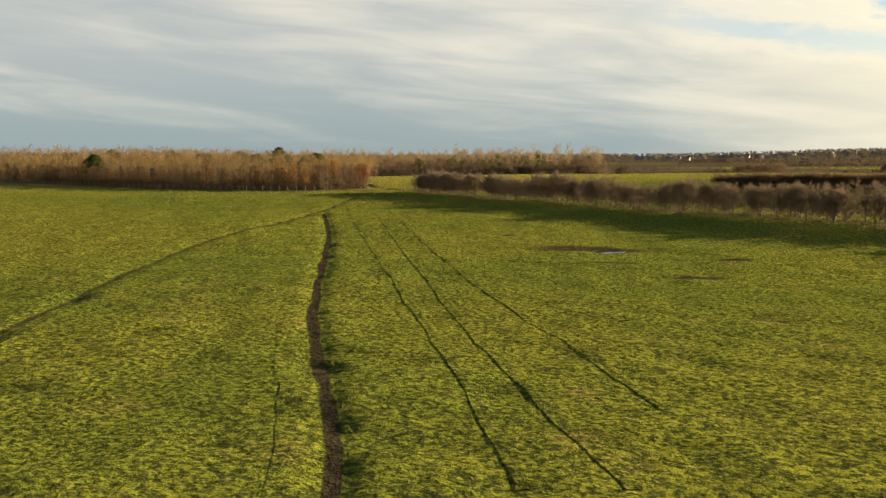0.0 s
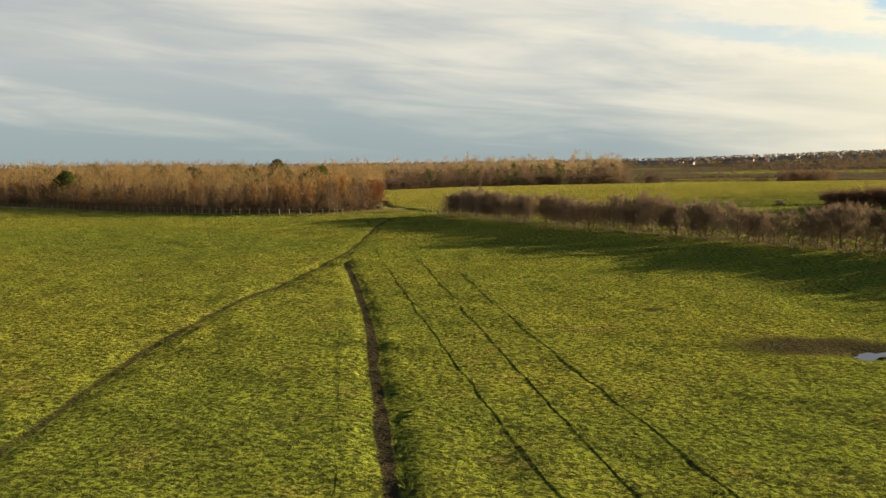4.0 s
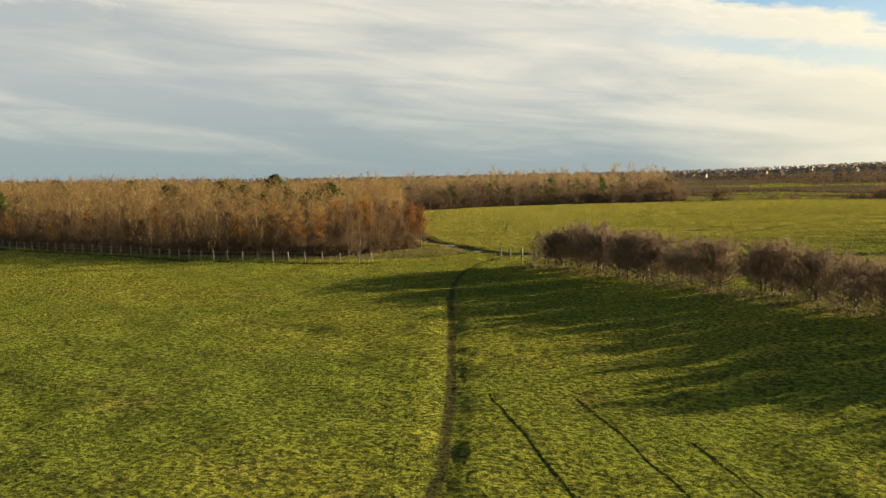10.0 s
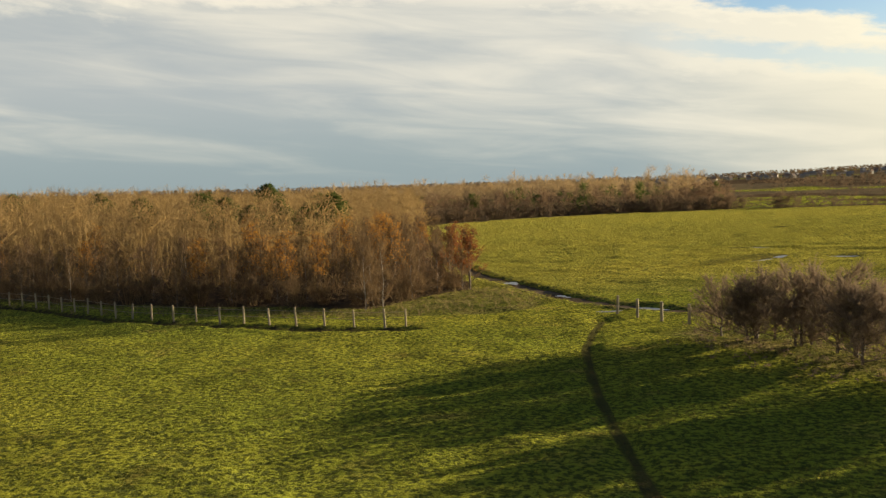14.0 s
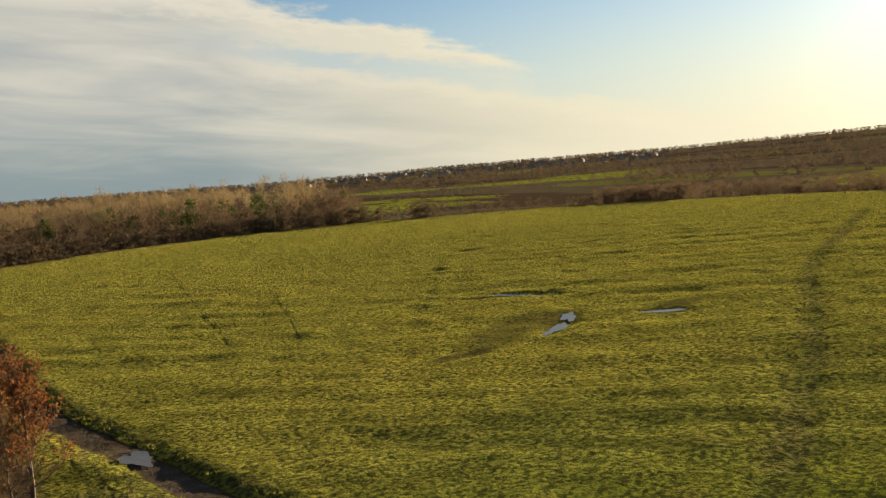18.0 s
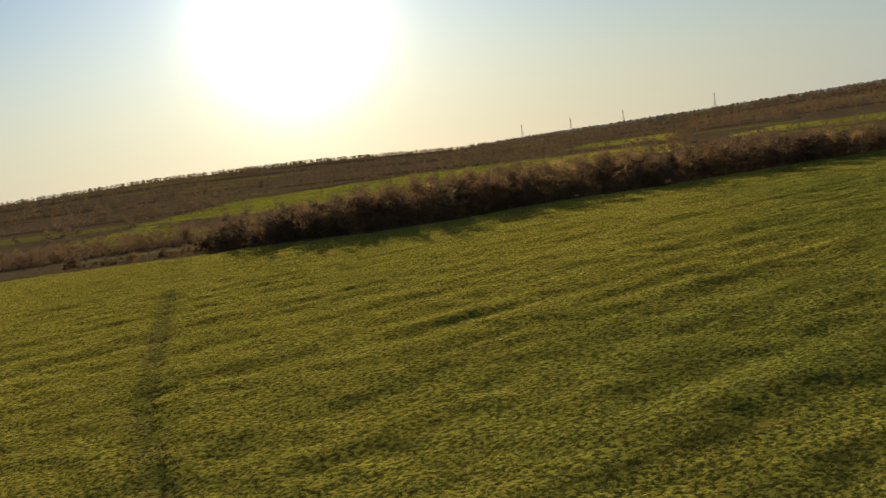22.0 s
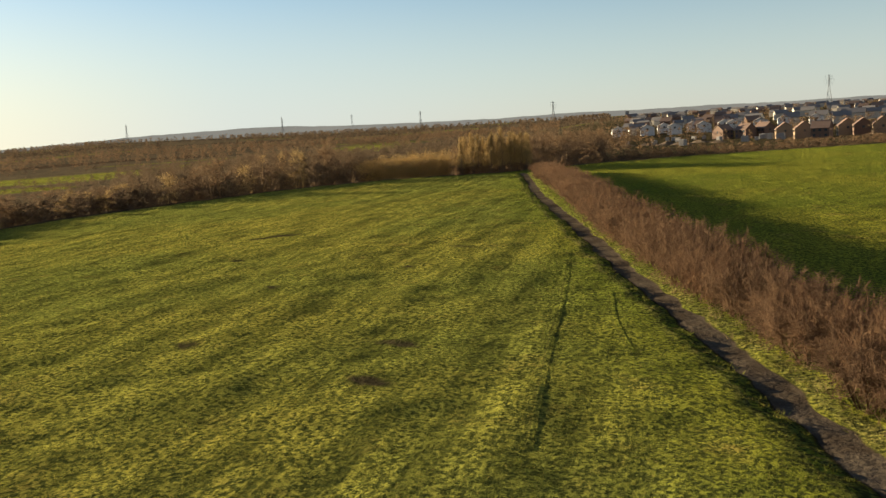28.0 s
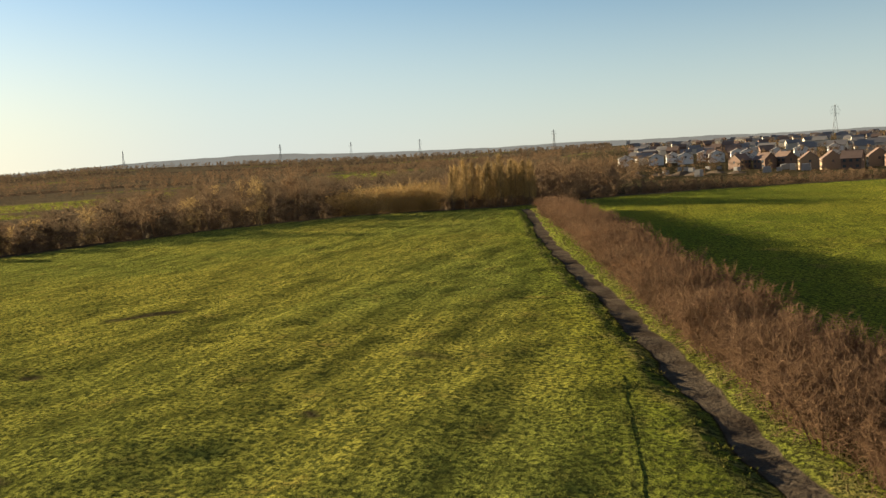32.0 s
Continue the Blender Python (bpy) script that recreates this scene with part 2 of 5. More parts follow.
def blade_mat(k):
    r = island(k)
    a = k.noise(place(k), 0.035, 4.0)
    col = k.mix(k.step(a, 0.35, 0.68), (0.108, 0.128, 0.026), (0.165, 0.162, 0.030))
    col = k.mix(k.step(r, 0.75, 1.0, 0.0, 0.7), col, (0.250, 0.200, 0.058))
    col = k.mix(k.step(r, 0.0, 0.25, 0.7, 0.0), col, (0.10, 0.125, 0.028))
    p = place(k)
    col = k.mix(k.step(k.noise(p, 0.35, 4.0), 0.55, 0.85), col, (0.28, 0.205, 0.055))
    reach = k.n("ShaderNodeSeparateXYZ", {0: p}).outputs[1]
    north = k.math("MULTIPLY", k.step(reach, 192.0, 225.0), k.step(reach, 390.0, 430.0, 1.0, 0.0))
    col = k.mix(k.math("MULTIPLY", north, 0.5), col, (0.370, 0.315, 0.044))
    fuzz = k.noise(p, 14.0, 5.0, 0.75)
    col = k.mix(k.step(fuzz, 0.36, 0.56, 0.6, 0.0), col, (0.075, 0.085, 0.020))
    bump = k.n("ShaderNodeBump", {"Height": fuzz, "Distance": 0.12, "Strength": 1.0}).outputs[0]
    bs = k.n("ShaderNodeBsdfDiffuse", {0: col, 1: 0.5, 2: bump})
    tr = k.n("ShaderNodeBsdfTranslucent", {0: col})
    return k.n("ShaderNodeMixShader", {0: 0.42, 1: bs.outputs[0], 2: tr.outputs[0]}).outputs[0]


BLADE = material("grass_blades", blade_mat)


def twig_mat(dark, pale, warm=(0.2, 0.12, 0.06)):
    def build(k):
        r = island(k)
        ob = k.math("FRACT", k.math("ADD", k.n("ShaderNodeObjectInfo").outputs["Random"], attr(k, "tint")))
        p = k.vmath("MULTIPLY", place(k), (1.0, 1.0, 0.4))
        grain = k.noise(p, 3.4, 5.0, 0.75)
        col = k.mix(k.math("ADD", k.math("MULTIPLY", r, 0.5), k.step(grain, 0.35, 0.68, 0.0, 0.5)), dark, pale)
        col = k.mix(k.math("MULTIPLY", k.math("ADD", k.math("MULTIPLY", ob, 0.5), k.noise(p, 0.11, 2.0)), 0.55), col, warm)
        col = k.mix(k.step(ob, 0.0, 0.35, 0.55, 0.0), col, dark)
        col = k.mix(k.step(ob, 0.80, 0.97, 0.0, 0.6), col, warm)
        bump = k.n("ShaderNodeBump", {"Height": grain, "Distance": 0.5, "Strength": 1.0}).outputs[0]
        bs = k.n("ShaderNodeBsdfDiffuse", {0: col, 2: bump})
        tr = k.n("ShaderNodeBsdfTranslucent", {0: col})
        return k.n("ShaderNodeMixShader", {0: 0.30, 1: bs.outputs[0], 2: tr.outputs[0]}).outputs[0]
    return build


def bark_mat(dark, pale, scale=6.0):
    def build(k):
        p = k.n("ShaderNodeTexCoord").outputs["Object"]
        nz = k.noise(k.vmath("MULTIPLY", p, (1, 1, 0.35)), scale, 5.0, 0.65)
        return principled(k, k.mix(k.step(nz, 0.35, 0.65), dark, pale), 0.9, nz, 0.02)
    return build


def leaf_mat(a, b):
    def build(k):
        col = k.mix(island(k), a, b)
        bs = k.n("ShaderNodeBsdfDiffuse", {0: col})
        tr = k.n("ShaderNodeBsdfTranslucent", {0: col})
        return k.n("ShaderNodeMixShader", {0: 0.35, 1: bs.outputs[0], 2: tr.outputs[0]}).outputs[0]
    return build


BARK = material("brown_bark", bark_mat((0.055, 0.040, 0.028), (0.16, 0.12, 0.085)))
BIRCH = material("pale_birch_bark", bark_mat((0.10, 0.08, 0.06), (0.33, 0.29, 0.24), 4.0))
TWIG = material("brown_twigs", twig_mat((0.075, 0.052, 0.032), (0.23, 0.165, 0.095), (0.20, 0.130, 0.065)))
TWIG_HEDGE = material("hawthorn_twigs", twig_mat((0.085, 0.056, 0.038), (0.255, 0.172, 0.108), (0.19, 0.110, 0.064)))
TWIG_THORN = material("grey_thorn_twigs", twig_mat((0.115, 0.090, 0.066), (0.320, 0.246, 0.172), (0.23, 0.162, 0.104)))
TWIG_PALE = material("pale_poplar_twigs", twig_mat((0.16, 0.122, 0.072), (0.42, 0.32, 0.19), (0.34, 0.24, 0.12)))
TWIG_HILL = material("dark_hill_trees", twig_mat((0.070, 0.057, 0.041), (0.185, 0.145, 0.100), (0.150, 0.100, 0.060)))
TWIG_OCHRE = material("ochre_twigs", twig_mat((0.125, 0.088, 0.045), (0.34, 0.245, 0.118), (0.28, 0.185, 0.075)))
TWIG_RIM = material("umber_twigs", twig_mat((0.085, 0.064, 0.046), (0.235, 0.172, 0.112), (0.200, 0.125, 0.068)))
TWIG_POPLAR = material("poplar_twigs", twig_mat((0.18, 0.130, 0.062), (0.44, 0.325, 0.155), (0.40, 0.27, 0.115)))
LEAF_ORANGE = material("orange_leaves", leaf_mat((0.26, 0.115, 0.025), (0.42, 0.220, 0.045)))
LEAF_RED = material("russet_leaves", leaf_mat((0.15, 0.060, 0.028), (0.28, 0.115, 0.040)))
LEAF_WILLOW = material("willow_leaves", leaf_mat((0.34, 0.200, 0.060), (0.50, 0.310, 0.095)))
NEEDLE = material("pine_needles", leaf_mat((0.035, 0.055, 0.016), (0.100, 0.120, 0.034)))
DRY = material("dry_grass", leaf_mat((0.10, 0.088, 0.034), (0.22, 0.175, 0.078)))


def water_mat(k):
    p = place(k)
    return principled(k, (0.085, 0.072, 0.052), 0.30, k.noise(p, 5.0, 4.0), 0.03, 0.5)


WATER = material("puddle_water", water_mat)


def wood_mat(dark, pale):
    def build(k):
        p = k.n("ShaderNodeTexCoord").outputs["Object"]
        g = k.noise(k.vmath("MULTIPLY", p, (14, 14, 1.5)), 2.0, 4.0, 0.6)
        return principled(k, k.mix(g, dark, pale), 0.85, g, 0.01)
    return build


POST = material("weathered_timber", wood_mat((0.12, 0.095, 0.055), (0.29, 0.235, 0.145)))
SPLIT = material("split_timber", wood_mat((0.20, 0.125, 0.055), (0.46, 0.33, 0.17)))
SPLIT_DARK = material("wet_bark", wood_mat((0.045, 0.028, 0.016), (0.12, 0.075, 0.040)))


def plain(name, col, rough=0.7, var=0.25, scale=0.6, **ins):
    def build(k):
        p = k.n("ShaderNodeTexCoord").outputs["Object"]
        nz = k.noise(p, scale, 5.0, 0.6)
        dark = tuple(c * (1 - var) for c in col)
        return principled(k, k.mix(nz, dark, col), rough, nz, 0.02, 0.3, **{"Specular IOR Level": 0.5 if rough < 0.3 else 0.1, **ins})
    return material(name, build)


RENDER_WHITE = plain("white_render", (0.62, 0.61, 0.60))
BRICK_RED = plain("red_brick", (0.175, 0.112, 0.084), var=0.4, scale=2.0)
BRICK_BUFF = plain("buff_brick", (0.30, 0.215, 0.140), var=0.3, scale=2.0)
ROOF_GREY = plain("grey_roof_tiles", (0.210, 0.195, 0.188), var=0.4)
ROOF_BROWN = plain("brown_roof_tiles", (0.200, 0.138, 0.110), var=0.4)
GLASS = plain("window_glass", (0.05, 0.06, 0.07), 0.08, 0.1)
DOOR = plain("painted_door", (0.12, 0.09, 0.08), 0.5)
STEEL = plain("galvanised_steel", (0.13, 0.135, 0.14), 0.7)
CONCRETE = plain("concrete", (0.30, 0.29, 0.28))
SHED = plain("pale_cladding", (0.40, 0.38, 0.34))
RUBBLE = plain("spoil_and_rubble", (0.16, 0.115, 0.075), 0.9, 0.75, 0.9)
HOUSE_HILL = plain("weathered_house_walls", (0.27, 0.24, 0.20))
HOUSE_FAR = plain("pale_house_walls", (0.46, 0.42, 0.36))

# ---------------------------------------------------------------- terrain
rng = np.random.default_rng(7)
SWELLS = {20: (0.51, -0.09, -0.58), 80: (0.84, -0.53, -1.02, 0.04, 0.58, 0.35), 140: (0.75, 0.04, 0.47, 0.49, 0.44, 0.39),
          200: (-0.03, -0.63, 0.89, 0.76, -0.03, 0.07), 260: (-0.03, -0.59, 0.13, 0.42, 0.02, -0.01), 320: (0.05, -0.09, -0.05, 0.04),
          380: (-0.01, -0.17, -0.39, -0.28), 440: (-0.03, -0.22, -0.55, -0.44)}
# the plateau's rim round (40, 200): heading and distance
RIM_AZ = (-60, -45, -29.5, -18.4, -3.8, 7.6, 12, 17.5, 24, 31, 43, 57, 62, 69, 73, 81, 93, 97, 100, 105, 109, 115, 119, 122, 132, 150, 180, 300)
RIM_R = (420, 300, 150, 163, 185, 192, 186, 184, 172, 156, 131, 112, 113, 119, 124, 129, 155, 170, 177, 189, 203, 215, 213, 214, 254, 300, 400, 420)
# the far skyline: heading and height in degrees over the eye
SKY_AZ = (-60, -30, -5, 15, 25, 38, 52, 61, 70, 83, 96, 110, 125, 145, 200, 300)
SKY_EL = (0.1, 0.1, -0.25, -0.30, -0.1, 0.0, 0.36, 0.25, -0.15, 0.1, 0.42, 0.12, 0.0, -0.05, 0.0, 0.1)


def polar(x, y, cx=40.0, cy=200.0):
    az = np.degrees(np.arctan2(x - cx, y - cy))
    return np.where(az < -60, az + 360, az), np.hypot(x - cx, y - cy)


def smooth(v, lo, hi):
    s = np.clip((v - lo) / (hi - lo), 0, 1)
    return s * s * (3 - 2 * s)


def lattice(i, j, seed):
    h = np.sin(i * 127.1 + j * 311.7 + seed * 74.7) * 43758.5453
    return h - np.floor(h)


def vnoise(x, y, scale, seed=0):
    u, v = np.asarray(x) / scale, np.asarray(y) / scale
    i, j = np.floor(u), np.floor(v)
    a, b = u - i, v - j
    a, b = a * a * (3 - 2 * a), b * b * (3 - 2 * b)
    n00, n10, n01, n11 = lattice(i, j, seed), lattice(i + 1, j, seed), lattice(i, j + 1, seed), lattice(i + 1, j + 1, seed)
    return (n00 * (1 - a) + n10 * a) * (1 - b) + (n01 * (1 - a) + n11 * a) * b - 0.5


def rim_gap(x, y):
    az, r = polar(x, y)
    return r - np.interp(az, RIM_AZ, RIM_R)


def terrain(x, y):
    x, y = np.asarray(x, float), np.asarray(y, float)
    z = np.full(x.shape, 3.8)
    for cy, row in SWELLS.items():
        for k, a in enumerate(row):
            z += a * np.exp(-((x + 60 - 60 * k) ** 2 + (y - cy) ** 2) / 5408.0)
    az, r = polar(x, y)
    gap = r - np.interp(az, RIM_AZ, RIM_R)
    estate = smooth(az, 119, 126) * (1 - smooth(az, 156, 172))
    z -= (10.5 - 8.2 * estate) * smooth(gap, -12, 260) + 1.0 * smooth(gap, 0, 40)
    z += estate * (2.4 * smooth(r, 440, 570) + 4.0 * smooth(r, 570, 1500))
    z += vnoise(x, y, 160, 3) * 1.0 * smooth(gap, 60, 300)
    top = 15.0 + 3200.0 * np.tan(np.radians(np.interp(az, SKY_AZ, SKY_EL)))
    far = smooth(r, 800, 3200)
    z = z * (1 - far) + top * far - 60 * smooth(r, 3300, 4800)
    return z


def ground_z(x, y):
    """The lumpy surface of the near meadow."""
    x, y = np.asarray(x, float), np.asarray(y, float)
    near = 1 - smooth(np.hypot(x - 40, y - 190), 240, 420)
    return terrain(x, y) + near * (0.08 * vnoise(x, y, 14, 11) + 0.11 * vnoise(x * 0.75 + y * 0.3, y * 0.9 - x * 0.4, 4.0, 12) + 0.17 * vnoise(x, y, 1.6, 13)
                                   + 0.17 * smooth(0.46 * x + 0.89 * y, 175, 184) * vnoise((x * 0.766 - y * 0.643) * 0.16, x * 0.643 + y * 0.766, 2.2, 14))


def gz(x, y):
    return float(ground_z(np.array([x]), np.array([y]))[0])


def along(pts, step):
    """Even steps along a smooth line through the points."""
    pts = np.array(pts, float)
    s = np.r_[0, np.cumsum(np.hypot(*np.diff(pts, axis=0).T))]
    u = np.arange(0, s[-1], step)
    q = np.stack([np.interp(u, s, pts[:, i]) for i in (0, 1)], 1)
    n = max(3, int(6 / step) | 1)
    pad = np.pad(q, ((n // 2, n // 2), (0, 0)), mode="edge")
    return np.stack([np.convolve(pad[:, i], np.ones(n) / n, "valid") for i in (0, 1)], 1)


def near_line(x, y, pts):
    """Distance to a line of points."""
    best = np.full(x.shape, 1e9)
    pts = np.array(pts, float)
    for (ax, ay), (bx, by) in zip(pts[:-1], pts[1:]):
        dx, dy = bx - ax, by - ay
        s = np.clip(((x - ax) * dx + (y - ay) * dy) / (dx * dx + dy * dy), 0, 1)
        best = np.minimum(best, np.hypot(x - ax - s * dx, y - ay - s * dy))
    return best


def inside(x, y, poly):
    hit = np.zeros(x.shape, bool)
    for (ax, ay), (bx, by) in zip(poly, poly[1:] + poly[:1]):
        cross = (ay > y) != (by > y)
        hit ^= cross & (x < ax + (y - ay) * (bx - ax) / (by - ay + 1e-9))
    return hit


def mesh_of(name, verts, faces, mat, smooth_shade=False):
    """A mesh from arrays: verts (n, 3) and faces (m, 3 or 4)."""
    verts, faces = np.asarray(verts, np.float32), np.asarray(faces, np.int32)
    me = bpy.data.meshes.new(name)
    m, c = faces.shape
    me.vertices.add(len(verts))
    me.vertices.foreach_set("co", verts.ravel())
    me.loops.add(m * c)
    me.loops.foreach_set("vertex_index", faces.ravel())
    me.polygons.add(m)
    me.polygons.foreach_set("loop_start", np.arange(0, m * c, c, dtype=np.int32))
    me.update(calc_edges=True)
    if smooth_shade:
        me.shade_smooth()
    else:
        me.shade_flat()
    me.materials.append(mat)
    return me


def set_attr(me, name, values):
    me.attributes.new(name, "FLOAT", "POINT").data.foreach_set("value", np.asarray(values, np.float32))


TRAIL_MAIN = [(-2.0, 12), (-2.8, 23.9), (-4.4, 32.5), (-6.3, 43.9), (-8.4, 64.9), (-9.9, 81.3), (-12.3, 98.9), (-14.0, 110.0), (-15.1, 115.8)]
TRAIL_CROSS = [(-17.6, 20), (-18.5, 38), (-19.1, 49), (-19.7, 60), (-20.0, 76), (-18.7, 90), (-17.2, 99), (-16.2, 106.5), (-15.1, 115), (-14.6, 125), (-14.3, 142), (-14.3, 155), (-13.6, 168),
               (-12.4, 178.5), (-9.5, 189)]
WHEEL = [[(66, 173), (77.6, 164.9), (80.6, 162.6), (85.9, 158.8), (94.4, 152.9), (104, 146.5)], [(73.5, 163), (79.5, 159.8), (88, 154)], [(2, 308), (-2, 263), (-4, 240)], [(7, 272), (3, 250), (0, 236)],
         [(30, 277), (18, 254), (9, 237)],
         [(2.0, 20), (1.0, 29.7), (-0.6, 41.6), (-3.3, 59.7), (-8, 92), (-12.9, 127)], [(4.6, 20), (3.5, 26.2), (1.6, 38.5), (-1.4, 62.2), (-5.5, 95), (-9.4, 126)],
         [(7.0, 27), (5.8, 35.6), (2.2, 55.2), (-2.0, 85), (-6.5, 119.9)]]
PATH = [(-20.5, 262), (-17.0, 229), (-13.4, 216.2), (-10.3, 203.6), (-8.8, 198.6), (-6.8, 195), (-3.5, 191.5), (3, 187.3), (11, 183.6), (30, 177), (46.4, 171.3), (52.6, 168.3), (64, 162.6), (72.7, 158.4), (84, 153.1), (97.4, 146.7),
        (106.7, 141.9), (119, 135.6), (136.2, 127.2), (158.6, 116.1), (203.5, 91.5), (215, 86)]
FENCE = [(-21.7, 188.8), (-24.8, 189.5), (-28.9, 190.8), (-33, 192.6), (-37.1, 194.7), (-43.3, 197.9), (-53, 206.5), (-70, 219), (-94, 238), (-125, 262), (-160, 292)]
DITCH = [(x - 0.4, y - 0.9) for x, y in FENCE]
TRAIL_FIELD = [(0, 194), (22.5, 213.2), (28.1, 218.7), (35.3, 225.6), (39.4, 229.4), (45.5, 234.6), (59, 244.2), (88, 265.2)]
HEDGE_GATE = [(-4.4, 181.0), (-2.8, 177.8), (1.6, 167), (5.4, 158), (10.5, 148), (17.6, 137), (25, 126.5), (33, 117), (41, 107.5), (48, 98.5), (56, 88), (65, 77)]
HEDGE_PATH = [(49.5, 165.6), (57.7, 161.4), (67.6, 156.4), (80, 150.8), (86.9, 147.5), (95.4, 143.3), (107, 137.6), (124.8, 128.3), (155, 112.2), (200, 89.5)]
WOOD = [(-17, 212), (-22.5, 205), (-25.5, 199.5), (-32, 202), (-42, 205), (-68, 219), (-115, 263), (-190, 320), (-190, 470), (-30, 470), (-26, 335), (-21, 262)]
# far meadows as heading and distance from (40, 200)
SECTORS_NEAR = [[(0, 262), (8, 350), (13, 440), (24, 490), (18, 600), (13, 570), (8.7, 530)],
           [(14, 640), (24, 560), (25, 590), (18.6, 680)],
           [(21, 890), (36, 870), (36, 1140), (27, 1010)],
           [(14, 900), (22, 880), (20, 1080)],
           [(43, 480), (50, 460), (50, 620)],
           [(49, 640), (57, 533), (65, 522), (84, 680), (83, 860), (77, 930), (66, 960), (56, 900)]]
SECTORS_EAST = [[(42.5, 440), (47.7, 405), (55, 386), (56, 430), (50, 480)],
           [(76, 1120), (83, 1045), (83, 1290), (77.5, 1360)],
           [(86, 860), (96, 800), (102, 960), (102.5, 1120), (95, 1000), (89, 1040)],
           [(89, 660), (95, 680), (92, 750), (89, 750)],
           [(97.7, 980), (103, 1060), (101, 1110)],
           [(109.5, 1090), (113, 1070), (113.2, 1370), (109.7, 1420)]]
MEADOWS = [[(40 + r * math.sin(radians(a)), 200 + r * math.cos(radians(a))) for a, r in s] for s in SECTORS_NEAR + SECTORS_EAST]
PUDDLES = ((14.0, 75.5, 1.1, 0.6, 0.5, 1), (14.2, 227.0, 2.3, 0.40, 0.72, 2), (17.3, 230.2, 1.9, 0.42, 0.95, 3), (22.4, 226.2, 1.5, 0.48, -0.55, 4), (20.6, 242.2, 4.2, 0.30, -0.98, 5),
           (-13.4, 216.2, 1.2, 0.55, 1.9, 6), (-5.4, 193.8, 1.2, 0.5, -0.75, 7), (-10.2, 203.8, 0.8, 0.35, 1.9, 8), (-8.3, 193.4, 0.8, 0.35, 0.2, 9))

MUD_SOUTH = ((12.5, 77.0, 7.6, 3.6, 0.0, 0.66), (17, 60, 2.6, 1.3, 0.2, 0.8), (22.4, 70, 2.4, 1.2, 0.1, 0.8), (12.5, 67, 3.4, 1.0, 0.0, 0.65), (12, 229, 10, 3.6, 0.75, 0.48), (25, 227.5, 5, 2, 0.2, 0.5), (6, 224, 4, 1.6, 0.2, 0.6),
          (16, 229.5, 6, 2.4, 0.8, 0.55), (18.4, 243, 5, 1.2, -0.5, 0.7), (-31.5, 118.7, 1.3, 0.7, 0.1, 0.8), (9.7, 111.4, 2.2, 0.8, 0.1, 0.7), (-2, 84.7, 1.0, 0.6, 0.3, 0.8), (6.3, 87, 1.2, 0.7, 0.4, 0.7))
MUD_NORTH = ((88.7, 179.4, 1.3, 0.8, 0, 0.7), (77, 174, 2.0, 0.9, 0.5, 0.75), (82.6, 170.3, 2.2, 0.8, 0.5, 0.7), (136, 161.8, 1.4, 5.0, 0.25, 0.7), (120, 169.5, 1.2, 0.9, 0, 0.7), (105.5, 160, 1.2, 0.7, 0, 0.7),
          (103.4, 171, 1.2, 0.9, 0, 0.7), (37, 284, 4, 1.5, 0.1, 0.6), (49, 274, 4, 1.5, 0.1, 0.6), (-33.8, 125.9, 1.2, 0.6, 0, 0.7), (112, 152, 3, 1.2, 0.5, 0.5))

fx, fy = np.arange(-75, 215.1, 0.66), np.arange(14, 300, 0.66)
out = np.cumsum(0.8 * 1.075 ** np.arange(1, 82))
out = out[out < 4700]
gx = np.r_[(fx[0] - out)[::-1], fx, fx[-1] + out]
gy = np.r_[(fy[0] - out)[::-1], fy, fy[-1] + out]
X, Y = np.meshgrid(gx, gy)
Xf, Yf = X.ravel(), Y.ravel()
Z = ground_z(Xf, Yf)
SHEET = Z.reshape(len(gy), len(gx))


def sheet_z(x, y):
    """Height of the ground sheet itself, between its grid lines."""
    i = np.clip(np.searchsorted(gx, x) - 1, 0, len(gx) - 2)
    j = np.clip(np.searchsorted(gy, y) - 1, 0, len(gy) - 2)
    u, v = (x - gx[i]) / (gx[i + 1] - gx[i]), (y - gy[j]) / (gy[j + 1] - gy[j])
    return (SHEET[j, i] * (1 - u) + SHEET[j, i + 1] * u) * (1 - v) + (SHEET[j + 1, i] * (1 - u) + SHEET[j + 1, i + 1] * u) * v


sink = np.zeros_like(Z)
for line, half, low in ((TRAIL_MAIN, 0.25, 0.58), (TRAIL_CROSS, 0.25, 0.56), (PATH, 0.65, 0.56), (DITCH, 0.3, 0.34)):
    sink = np.maximum(sink, low * (1 - smooth(near_line(Xf, Yf, line), half, half + 0.38)))
sink = np.maximum(sink, 0.13 * (1 - smooth(near_line(Xf, Yf, TRAIL_FIELD), 0.2, 1.2)))
Z = Z - sink
for px, py, rx, ry, turn, seed in PUDDLES:
    ca, sa = math.cos(turn), math.sin(turn)
    q = np.hypot(((Xf - px) * ca + (Yf - py) * sa) / (rx + 0.7), (-(Xf - px) * sa + (Yf - py) * ca) / (ry + 0.7))
    pan = 1 - smooth(q, 0.25, 1.3)
    Z = Z * (1 - pan) + (float(terrain(px, py)) - 0.24) * pan
nx, ny = len(gx), len(gy)
idx = np.arange(nx * ny).reshape(ny, nx)
quads = np.stack([idx[:-1, :-1], idx[:-1, 1:], idx[1:, 1:], idx[1:, :-1]], -1).reshape(-1, 4)
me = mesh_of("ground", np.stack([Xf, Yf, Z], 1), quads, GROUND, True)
gap = rim_gap(Xf, Yf)
scrub = smooth(gap, -1.5, 2.5)
for poly in MEADOWS:
    scrub[inside(Xf, Yf, poly)] = 0
in_wood = inside(Xf, Yf, WOOD)
scrub[in_wood] = 1


